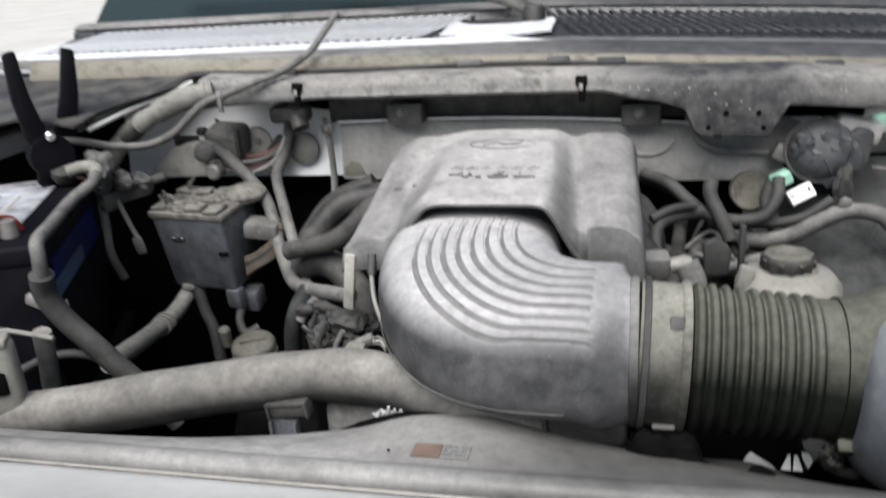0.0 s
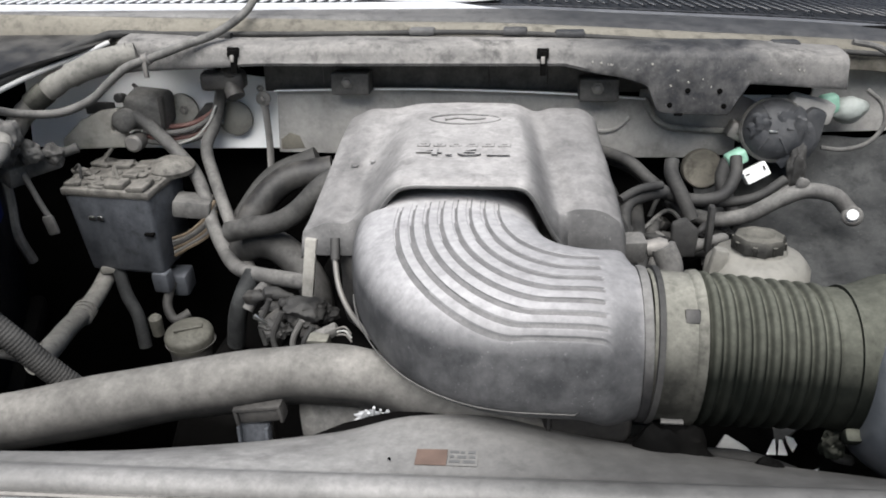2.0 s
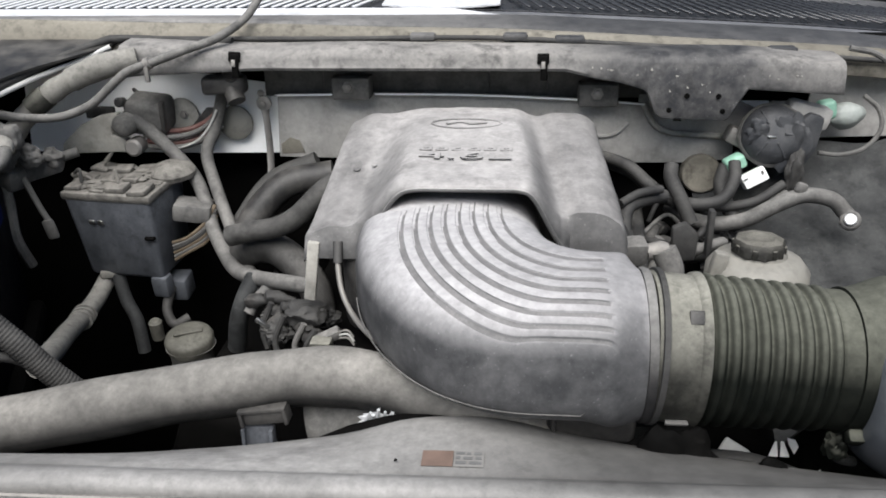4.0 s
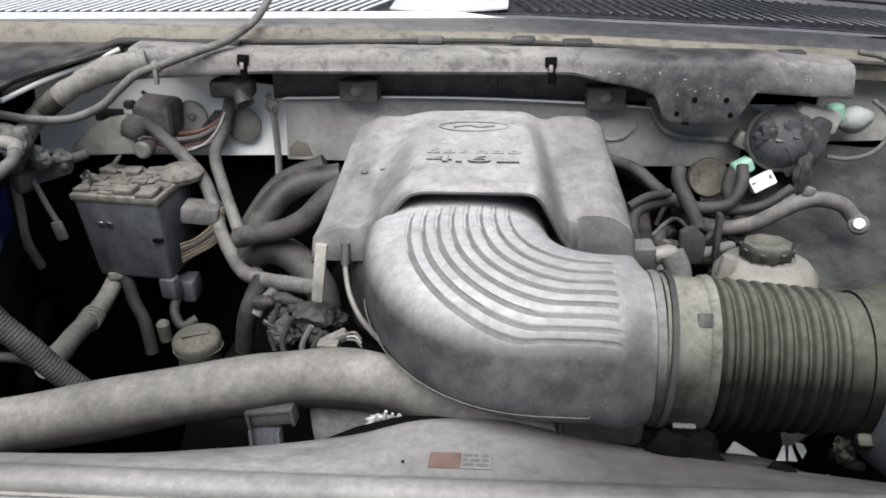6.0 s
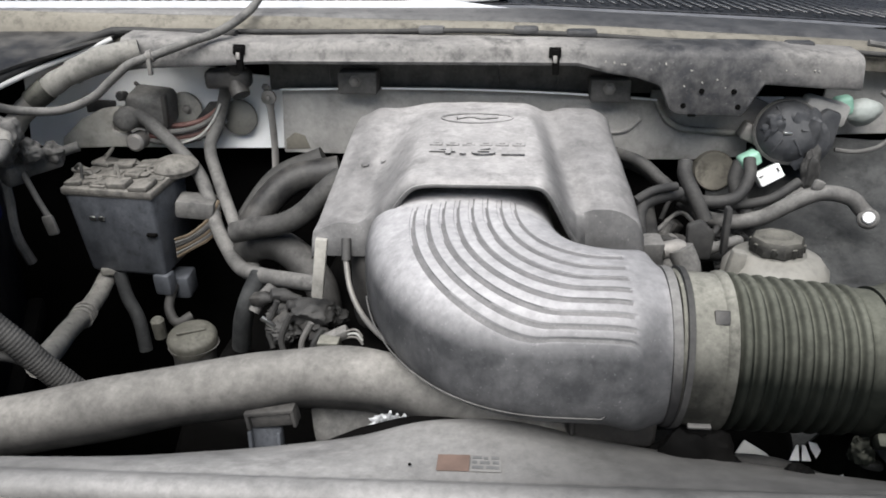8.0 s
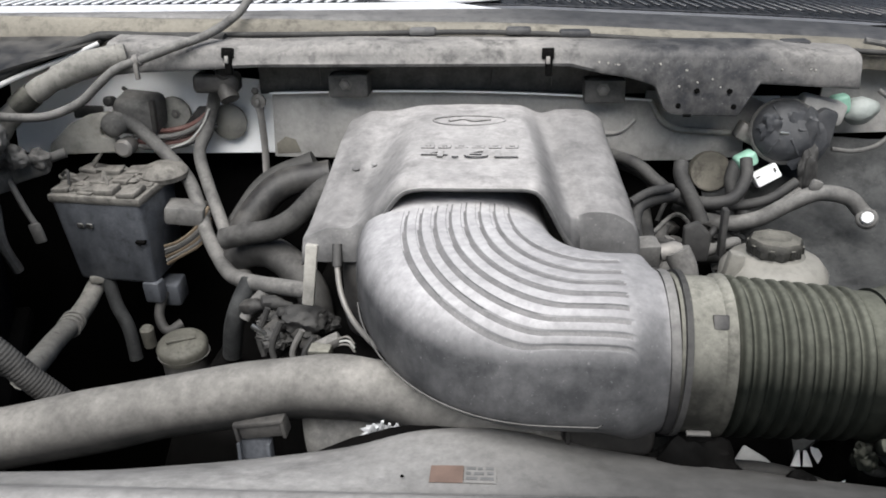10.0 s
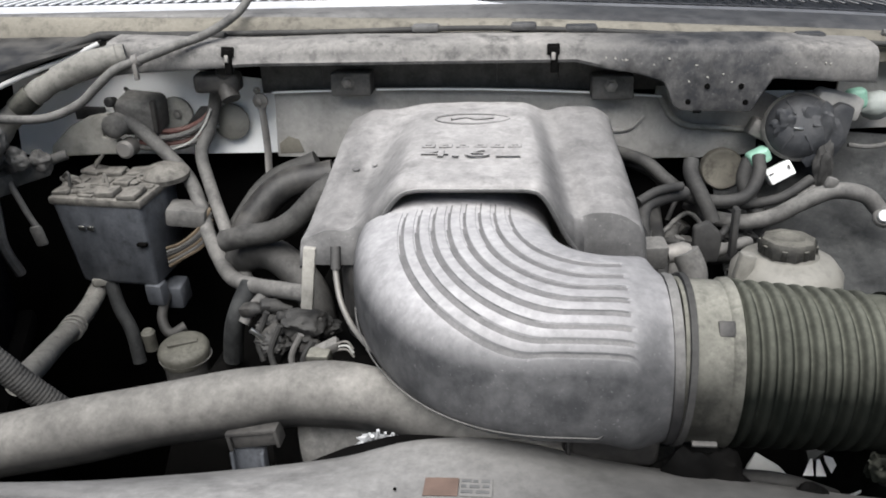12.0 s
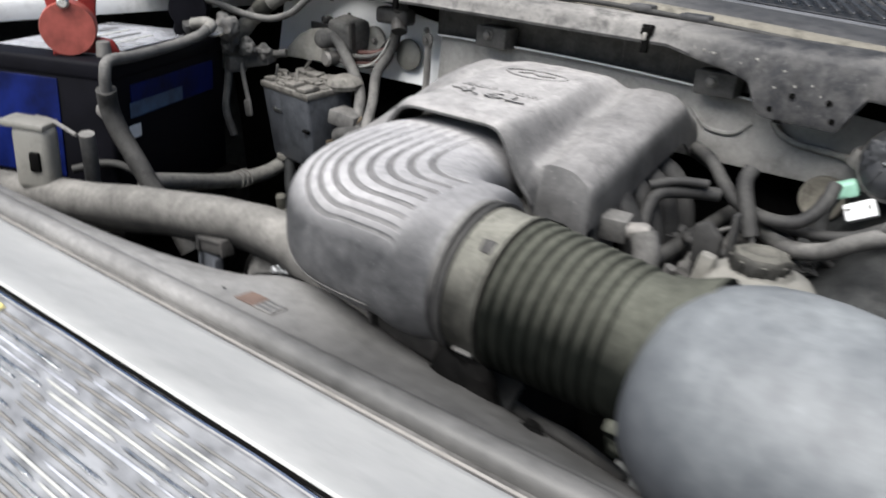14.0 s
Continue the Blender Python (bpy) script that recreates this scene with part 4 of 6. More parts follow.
def radiator_support():
    t = thing("radiator_support", "dust filmed radiator support panel with a raised middle and two labels", "radiator support", base=(0, 0.42, 1.03))
    lip = ((0.4035, 1.026), (0.4040, 1.036), (0.4055, 1.0405), (0.4090, 1.0435), (0.4140, 1.0445), (0.4195, 1.0435), (0.4250, 1.0400), (0.4300, 1.0355), (0.4335, 1.0330), (0.4370, 1.0320))
    rows = []
    for i in range(161):
        x = mix(-0.80, 0.80, i / 160)
        yb, zb = crest(x)
        soft = 1 - step(-0.28, -0.10, x)
        row = [(x, y + 0.010 * x, z + lean(x) + 0.003 * soft * step(0.425, 0.437, y)) for y, z in lip]
        z0 = row[-1][2]
        for k in range(1, 8):
            q = k / 7
            row.append((x, mix(0.437, yb, q), mix(z0, zb, q ** 1.15) - (0.0012 if k == 7 else 0)))
        row += [(x, yb + 0.006, zb - 0.006), (x, yb + 0.009, zb - 0.02), (x, yb + 0.010, 0.80)]
        rows.append(row)
    part("panel", sheet(rows, 0.003), M_SUPPORT, t)
    # stickers on the raised middle
    def face(x, q):
        yb, zb = crest(x)
        return mix(0.437, yb, q), mix(1.0320 + lean(x), zb, q ** 1.15)

    def sticker(name, x0, x1, q0, q1, mat, label, lift):
        rows = []
        for i in range(7):
            x = mix(x0, x1, i / 6)
            rows.append([(x, face(x, q)[0] - lift * 0.2, face(x, q)[1] + lift) for q in (q0, mix(q0, q1, 0.5), q1)])
        return part(name, sheet(rows, 0.0004), mat, t, label)
    sticker("warning_label", -0.0265, -0.0058, 0.11, 0.35, M_LABELO, "faded orange warning label", 0.0012)
    sticker("info_label", -0.0052, 0.0145, 0.11, 0.35, M_STICKER, "small white printed label", 0.0012)
    for k, (x0, x1, q0) in enumerate(((-0.004, 0.002, 0.29), (0.003, 0.006, 0.285), (0.008, 0.013, 0.29), (-0.004, -0.001, 0.22), (0.001, 0.007, 0.215), (0.009, 0.013, 0.22), (-0.004, 0.003, 0.145), (0.005, 0.013, 0.145))):
        sticker("print_bar", x0, x1, q0, q0 + 0.036, M_INK, "", 0.0018)
    part("rivet", lathe([(0.0012, 0), (0.001, 0.0006), (0, 0.0008)], at(-0.0435, 0.448, 1.0330, 4), 10), M_DEEP, t, "small dark fastener")

    h = thing("header_panel", "grey painted header panel in front of the radiator support", "header panel", base=(0, 0.32, 1.09))
    def front(profile):
        return [[(x, y, z + lean(x)) for y, z in profile] for x in (mix(-0.80, 0.80, i / 40) for i in range(41))]
    part("trim", sheet(front([(0.384, 1.036), (0.388, 1.034), (0.396, 1.0345), (0.4025, 1.036)]), 0.002), M_TRIM, h, "dirty dark rubber trim in the groove")
    part("bright_strip", sheet(front([(0.3835, 1.0480), (0.3848, 1.0492), (0.3862, 1.0470)]), 0.0012), M_METAL, h, "thin bright edge")
    rows = front([(0.386, 1.036), (0.385, 1.044), (0.3815, 1.0480), (0.374, 1.0515), (0.360, 1.0580), (0.345, 1.0655), (0.325, 1.0760), (0.305, 1.0870), (0.2870, 1.0965), (0.2830, 1.0975), (0.2815, 1.0950)])
    part("panel", sheet(rows, 0.003), M_STRIP, h)
    part("edge_gap", tube([(x, 0.2805, 1.0961 + lean(x)) for x in (-0.8, -0.4, 0, 0.4, 0.8)], 0.0010, 4, 8), M_DEEP, h, "dark gap along the front edge")
    g = thing("front_grille", "shiny barred front grille with labels under the header panel", "grille", base=(0, 0.2, 1.0))
    Y0, Y1, Z0, Z1 = 0.276, 0.170, 1.0905, 1.0610
    part("backing", sheet(front([(0.2812, 1.0943), (Y0, Z0), (Y1, Z1), (0.150, 1.04), (0.145, 0.70)]), 0.003), M_SILVERLABEL, g, "glossy silver backing")
    part("edge_line", tube([(-0.8 + 0.05 * k, 0.2786 + 0.0006 * math.sin(k * 2.3), 1.0947 + lean(-0.8 + 0.05 * k)) for k in range(33)], 0.0013, 4, 8), M_CHROME, g, "thin chrome edge line")
    rnd = random.Random(4)
    for i in range(26):
        q = (i + 0.9) / 27.0
        y, z = mix(Y0, Y1, q), mix(Z0, Z1, q)
        x = -0.009 + rnd.uniform(0, 0.006)
        while x < 0.36:
            w = rnd.uniform(0.02, 0.10)
            c = x + w / 2
            part("bar", box(w, rnd.uniform(0.0011, 0.0020), 0.0014, at(c, y, z + 0.0008 + lean(c), 15.6, -0.7, rnd.uniform(-0.8, 0.8)), 0.0004, 1), rnd.choice((M_METAL, M_LABELW, M_STICKER, M_ZINC, M_CLEARTOP)), g)
            x += w + rnd.uniform(0.004, 0.02)

    def slab(x0, x1, q0, q1, mat, name, label, lift=0.002):
        c = (x0 + x1) / 2
        ym, zm = mix(Y0, Y1, (q0 + q1) / 2), mix(Z0, Z1, (q0 + q1) / 2)
        part(name, box(x1 - x0, 0.110 * (q1 - q0), 0.0012, at(c, ym, zm + lift + lean(c), 15.6, -0.7), 0.0004, 1), mat, g, label)
    slab(-0.60, -0.052, 0.0, 1.0, M_WHITE, "white_panel", "large blank white label")
    slab(-0.051, -0.021, 0.095, 1.0, M_SILVERLABEL, "silver_field", "crinkled silver field inside the border", 0.001)
    slab(-0.051, -0.010, 0.01, 0.09, M_YELLOW, "yellow_band", "yellow band of a warning label")
    slab(-0.020, -0.010, 0.091, 1.0, M_YELLOW, "yellow_band", "yellow band of a warning label")
    for k in range(6):
        slab(-0.048 + 0.003 * (k % 3), -0.034 + 0.004 * (k % 2), 0.14 + 0.13 * k, 0.19 + 0.13 * k, M_LABELW if k % 2 else M_INK, "print_bar", "", 0.002)



radiator_support()


# ---- deep engine masses ----
def engine():
    t = thing("engine", "near black engine block and manifold under the cover", "engine", base=(-0.02, 0.8, 0.8))
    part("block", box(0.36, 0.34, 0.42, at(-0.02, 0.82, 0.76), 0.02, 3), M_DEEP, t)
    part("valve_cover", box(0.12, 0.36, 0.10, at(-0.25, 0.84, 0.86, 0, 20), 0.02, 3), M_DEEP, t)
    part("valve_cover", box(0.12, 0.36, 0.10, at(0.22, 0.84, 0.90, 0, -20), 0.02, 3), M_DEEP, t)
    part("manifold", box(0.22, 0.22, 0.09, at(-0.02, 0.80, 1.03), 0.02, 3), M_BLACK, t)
    part("runner", tube([(-0.286, 0.86, 1.000), (-0.270, 0.88, 1.036), (-0.235, 0.90, 1.070), (-0.18, 0.91, 1.080)], 0.017, 8, 14), M_BLACK, t)
    part("runner", tube([(-0.300, 0.90, 1.010), (-0.262, 0.93, 1.060), (-0.205, 0.94, 1.085)], 0.014, 8, 14), M_RUBBER, t)
    for k in range(4):
        y = 0.770 + 0.040 * k
        part("intake_runner", tube([(0.105, y, 1.085), (0.128, y, 1.072), (0.142, y + 0.002, 1.045), (0.150, y + 0.004, 1.000), (0.165, y + 0.004, 0.96)], 0.0135, 6, 12), M_RUBBER, t)
    part("alternator", lathe([(0.03, -0.05), (0.055, -0.045), (0.06, 0), (0.055, 0.045), (0.03, 0.05)], at(0.12, 0.60, 0.92, 90), 28), M_DEEP, t)
    part("pulley", lathe([(0.05, 0), (0.055, 0.004), (0.045, 0.012), (0.055, 0.020), (0.05, 0.024)], at(-0.02, 0.64, 0.88, 90), 28), M_DEEP, t)
    f = thing("cooling_fan", "dark cooling fan and shroud behind the radiator", "fan", base=(0, 0.52, 0.82))
    part("shroud", lathe([(0.22, 0.0), (0.235, 0.01), (0.235, 0.06), (0.225, 0.06)], at(0, 0.53, 0.79, 90), 48), M_DEEP, f)
    for k in range(7):
        part("blade", box(0.055, 0.008, 0.17, at(0.115 * math.sin(k * 0.9), 0.53, 0.79 + 0.115 * math.cos(k * 0.9), 0, math.degrees(k * 0.9), 0) @ pose(0, 0, 0, 0, 0, 25), 0.004), M_DEEP, f)
    part("hub", lathe([(0.045, 0), (0.045, 0.04), (0.03, 0.05), (0, 0.05)], at(0, 0.56, 0.79, 90), 24), M_DEEP, f)


engine()


def hose(name, pts, r, mat, label, n=8, sides=14, ring=False):
    return solo(name, ribbed(pts, r, sides=sides) if ring else tube(pts, r, n, sides), mat, label, name.split("_")[-1])


# ---- rear passenger corner: bulkhead wiring, wiper motor, fuse box ----
def wiper_motor():
    t = thing("wiper_motor", "dusty black motor on a cast bracket before the white bulkhead", "motor", base=(-0.44, 0.98, 1.12))
    part("housing", box(0.052, 0.044, 0.044, at(-0.420, 0.968, 1.137, 12, 6, 0), 0.009, 3), M_LOOM, t, "dusty black motor housing")
    part("knob", lathe([(0.014, 0), (0.014, 0.016), (0.011, 0.020), (0.006, 0.022), (0, 0.022)], at(-0.440, 0.948, 1.130, 90), 20), M_LOOM, t)
    part("lug", lathe([(0.006, 0), (0.006, 0.012), (0.004, 0.014), (0, 0.014)], at(-0.446, 0.955, 1.154, 80), 14), M_BLACK, t)
    part("rib", box(0.006, 0.010, 0.040, at(-0.396, 0.950, 1.138, 12, 6), 0.002), M_BLACK, t)
    part("knob", lathe([(0.011, 0), (0.011, 0.018), (0.008, 0.021), (0, 0.021)], at(-0.433, 0.953, 1.102, 90), 20), M_METAL, t)
    out = [(-0.532, 1.090), (-0.528, 1.104), (-0.500, 1.128), (-0.478, 1.138), (-0.452, 1.142), (-0.448, 1.128), (-0.462, 1.124), (-0.463, 1.114), (-0.446, 1.110), (-0.445, 1.094)]
    part("bracket", plate(out, 0.014, at(0, 0.945, 0), 0.002), M_CAST, t, "dusty cast bracket")
    part("flange", lathe([(0.022, 0), (0.022, 0.004), (0.019, 0.006), (0, 0.006)], at(-0.388, 0.990, 1.130, 90), 24), M_CAST, t)
    part("bolt", bolt(-0.383, 0.983, 1.132, 0.004), M_METAL, t)
    part("fin", plate([(-0.508, 1.128), (-0.470, 1.130), (-0.470, 1.143), (-0.508, 1.144)], 0.004, at(0, 0.975, 0)), M_BLACK, t, "flat black tab")
    part("fin", plate([(-0.376, 1.116), (-0.352, 1.142), (-0.332, 1.143), (-0.340, 1.120)], 0.004, at(0, 0.978, 0)), M_BLACK, t, "flat black tab")
    part("grommet", lathe([(0.022, 0), (0.022, 0.004), (0.019, 0.006), (0, 0.007)], at(-0.318, 0.986, 1.122, 90), 26), M_TANK, t, "round dusty grommet")
    part("bolt", bolt(-0.333, 0.972, 1.121, 0.003), M_ZINC, t)
    part("wire", tube([(-0.470, 0.985, 1.128), (-0.452, 0.98, 1.140), (-0.440, 0.985, 1.156), (-0.452, 1.00, 1.160)], 0.0025, 6, 8), M_RUBBER, t)


wiper_motor()


def fuse_box():
    t = thing("fuse_box", "dusty black fuse and relay box, open on top", "fuse box", base=(-0.43, 0.90, 1.01))
    m = at(-0.434, 0.905, 1.014, 6, 0, -7)
    part("case", box(0.112, 0.082, 0.110, m, 0.006, 3, 0.88), M_FUSE, t)
    part("rim", box(0.115, 0.085, 0.010, m @ pose(0, 0, 0.054), 0.003), M_FUSETOP, t, "dust caked rim")
    rnd = random.Random(7)
    for i in range(4):
        for j in range(3):
            w, d, h = rnd.uniform(0.018, 0.028), rnd.uniform(0.016, 0.026), rnd.uniform(0.002, 0.008)
            x, y = -0.042 + i * 0.028 + rnd.uniform(-0.003, 0.003), -0.028 + j * 0.028 + rnd.uniform(-0.003, 0.003)
            part("relay", box(w, d, h, m @ pose(x, y, 0.058 + h / 2, rnd.uniform(-6, 6), rnd.uniform(-6, 6), rnd.uniform(-12, 12)), 0.002), M_FUSETOP, t)
    for k in range(7):
        part("dirt_clod", lump(m @ Vector((rnd.uniform(-0.05, 0.045), rnd.uniform(-0.036, 0.036), 0.061)), (rnd.uniform(0.008, 0.017), rnd.uniform(0.006, 0.012), rnd.uniform(0.003, 0.007)), 0.6, 1.5, k), M_FUSETOP, t)
    part("cap", lathe([(0.026, 0), (0.027, 0.006), (0.022, 0.013), (0.010, 0.017), (0, 0.018)], m @ pose(0.052, 0.028, 0.056), 24), M_FUSETOP, t, "rounded dusty cap")
    for dx in (-0.024, -0.013):
        part("fastener", box(0.008, 0.003, 0.006, m @ pose(dx, -0.042, 0.022, 6), 0.0015), M_ZINC, t, "small bright metal tab")
    part("latch", box(0.012, 0.006, 0.004, m @ pose(0.046, -0.040, 0.004), 0.001), M_DEEP, t)
    part("latch", box(0.022, 0.018, 0.028, m @ pose(0.042, -0.030, -0.066), 0.004), M_FUSE, t)
    for k in range(3):
        x, y = rnd.uniform(-0.05, 0.05), rnd.uniform(-0.035, 0.035)
        part("wire", tube([m @ Vector((x, y, 0.066)), m @ Vector((x + rnd.uniform(-0.01, 0.01), y + 0.006, 0.080)), m @ Vector((x + rnd.uniform(-0.02, 0.02), y + rnd.uniform(-0.01, 0.02), 0.070))], 0.0018, 6, 6), M_FUSETOP if k % 3 else M_RUBBER, t)
    b = thing("fuse_harness", "bundle of orange and brown wires beside the fuse box", "wire harness", base=(-0.34, 0.88, 1.0))
    for k in range(6):
        o = k * 0.0045
        part("wire", tube([(-0.378, 0.885, 0.976 + o), (-0.356, 0.880, 0.990 + o * 0.8), (-0.335, 0.885, 1.002 + o), (-0.325, 0.90, 1.02 + o)], 0.0022, 6, 6), (M_ORANGE, M_LOOM, M_ORANGE, M_RUBBER, M_LOOM, M_ORANGE)[k], b)
    part("plug", box(0.045, 0.04, 0.022, at(-0.352, 0.90, 1.036, 0, 8, 10), 0.005), M_LOOM, b)
    part("plug", box(0.03, 0.03, 0.03, at(-0.385, 0.90, 0.935, 8), 0.004), M_FUSE, b)
    part("lead", tube([(-0.388, 0.885, 0.940), (-0.392, 0.870, 0.915), (-0.380, 0.860, 0.900), (-0.365, 0.87, 0.905)], 0.006, 6, 10), M_DULL, b)


fuse_box()


def rear_wiring():
    t = thing("wire_bundle", "dusty red and black wires clipped to the bulkhead", "wire harness", base=(-0.36, 0.96, 1.13))
    for k, (dz, dy, m) in enumerate(((0, 0, M_REDWIRE), (0.007, 0.004, M_REDWIRE), (-0.007, 0.0, M_REDWIRE), (0.002, -0.007, M_LOOM), (-0.012, -0.004, M_LOOM))):
        part("wire", tube([(-0.425, 0.958 + dy, 1.112 + dz), (-0.400, 0.962 + dy, 1.108 + dz), (-0.368, 0.966 + dy, 1.112 + dz), (-0.345, 0.972 + dy, 1.124 + dz), (-0.330, 0.972 + dy, 1.146 + dz * 0.5), (-0.318, 0.955 + dy, 1.172)], 0.0032, 6, 8), m, t)
    part("thin_wire", tube([(-0.385, 0.955, 1.096), (-0.360, 0.955, 1.106), (-0.342, 0.956, 1.124), (-0.330, 0.955, 1.145)], 0.0014, 6, 6), M_LABELW, t, "thin pale wire")
    part("clip", box(0.052, 0.026, 0.022, at(-0.312, 0.945, 1.178, 0, 0, 6), 0.006, 3), M_BLACK, t, "dusty clip block")
    part("trunk", tube([(-0.318, 0.955, 1.172), (-0.328, 0.965, 1.148), (-0.338, 0.962, 1.118), (-0.347, 0.950, 1.093), (-0.334, 0.930, 1.060), (-0.312, 0.895, 1.035), (-0.296, 0.870, 1.019), (-0.278, 0.840, 1.007), (-0.262, 0.820, 0.990)], 0.0075, 8, 14), M_LOOM, t)
    part("sleeve", tube([(-0.300, 0.94, 1.192), (-0.305, 0.945, 1.180), (-0.296, 0.935, 1.160)], 0.011, 6, 12), M_BLACK, t)
    hose("wiring_loom", [(-0.432, 0.945, 1.136), (-0.410, 0.945, 1.119), (-0.361, 0.930, 1.073), (-0.338, 0.905, 1.040), (-0.326, 0.885, 1.019), (-0.300, 0.845, 1.005), (-0.270, 0.800, 1.003), (-0.234, 0.765, 1.011), (-0.192, 0.735, 1.021), (-0.168, 0.725, 1.023)], 0.0082, M_LOOM, "dusty grey wiring loom bending down beside the engine")
    b = thing("taped_loom", "thick dust coated loom wrapped in tape, along the bulkhead corner", "loom", base=(-0.48, 0.89, 1.18))
    run_pts = spline([(-0.400, 0.916, 1.214), (-0.428, 0.905, 1.209), (-0.456, 0.900, 1.200), (-0.489, 0.893, 1.184), (-0.517, 0.885, 1.164), (-0.535, 0.880, 1.145), (-0.556, 0.868, 1.116), (-0.575, 0.85, 1.08)], 10)
    part("loom", sweep(run_pts, lambda q: 0.0122 + 0.0007 * math.sin(q * 60), 18), M_TAPE, b)
    part("tape", sweep(run_pts[3:26], lambda q: 0.0140 - 0.0006 * math.sin(q * 9), 18), M_TAPE, b, "pale dusty tape wrap")
    part("tape", sweep(run_pts[34:42], 0.0134, 18), M_CUFF, b, "pale dusty tape wrap")
    c = thing("overhead_cable", "slim grey cable crossing the cowl corner", "cable", base=(-0.4, 0.9, 1.2))
    part("cable", tube([(-0.272, 1.045, 1.292), (-0.279, 1.010, 1.272), (-0.287, 0.970, 1.251), (-0.309, 0.930, 1.234), (-0.340, 0.910, 1.224), (-0.372, 0.898, 1.213), (-0.402, 0.890, 1.203), (-0.424, 0.885, 1.186), (-0.446, 0.880, 1.168), (-0.480, 0.870, 1.156), (-0.515, 0.850, 1.160), (-0.540, 0.820, 1.174), (-0.58, 0.80, 1.18)], 0.0048, 8, 10), M_LOOM, c)
    part("tie", lathe([(0.0052, -0.004), (0.0068, -0.003), (0.0068, 0.003), (0.0052, 0.004)], at(-0.380, 0.897, 1.211, 0, 70, 0), 14), M_METAL, c, "bright cable tie")
    part("stud", box(0.005, 0.005, 0.022, at(-0.381, 0.893, 1.202), 0.001), M_METAL, c)
    # seal and pinch flange on the fender corner
    e = thing("fender_seal", "black rubber seal with a pale edge along the fender corner", "seal", base=(-0.5, 0.9, 1.2))
    part("edge", tube([(-0.30, 0.955, 1.226), (-0.38, 0.965, 1.226), (-0.440, 0.965, 1.228), (-0.462, 0.955, 1.225), (-0.506, 0.900, 1.208), (-0.532, 0.835, 1.192)], 0.0050, 8, 10), M_RUBBER, e)
    part("pale_edge", tube([(-0.448, 0.950, 1.221), (-0.478, 0.925, 1.208), (-0.506, 0.888, 1.198), (-0.530, 0.830, 1.185)], 0.0030, 8, 10), M_STRIP, e, "pale painted pinch flange")
    rows = []
    for i in range(13):
        y = mix(0.80, 1.06, i / 12)
        xl = -0.525 + 0.08 * step(0.83, 0.98, y)
        rows.append([(mix(xl, -0.85, j / 8), y, min(1.226, 1.196 + 0.045 * i / 12) + 0.010 * math.sin(j * 0.9) * max(0.0, 1 - i / 8)) for j in range(9)])
    solo("cowl_side", sheet(rows, 0.003), M_BLACK, "dusty grey corner panel beside the cowl", "body panel", kind="structure")
    # clutter at the back of the battery
    k = thing("connector_cluster", "dusty plugs and wires behind the battery", "wire harness", base=(-0.54, 0.87, 1.09))
    part("plug", box(0.05, 0.03, 0.02, at(-0.525, 0.885, 1.092, 5, -14, 20), 0.005), M_LOOM, k)
    part("plug", box(0.035, 0.03, 0.026, at(-0.552, 0.865, 1.086, 0, 10, -20), 0.006), M_LOOM, k)
    part("lead", tube([(-0.600, 0.84, 1.11), (-0.565, 0.86, 1.10), (-0.525, 0.89, 1.096), (-0.490, 0.91, 1.104)], 0.006, 6, 10), M_LOOM, k)
    part("lead", tube([(-0.545, 0.87, 1.10), (-0.532, 0.862, 1.078), (-0.520, 0.858, 1.052), (-0.510, 0.855, 1.034)], 0.0035, 6, 8), M_LOOM, k)
    part("lead", tube([(-0.560, 0.86, 1.095), (-0.550, 0.85, 1.06), (-0.545, 0.84, 1.02), (-0.540, 0.85, 0.98)], 0.006, 6, 8), M_LOOM, k)
    for n, (x, y, z, s) in enumerate(((-0.528, 0.832, 1.140, 0.020), (-0.545, 0.850, 1.115, 0.018), (-0.520, 0.862, 1.112, 0.014), (-0.505, 0.880, 1.105, 0.012))):
        part("tape", lump((x, y, z), (s, s * 0.8, s * 0.9), 0.35, 1.3, n + 70), M_LOOM, k, "lumpy black tape")
    part("lug", box(0.014, 0.006, 0.024, at(-0.509, 0.853, 1.026, 0, -12), 0.003), M_LOOM, k)


rear_wiring()


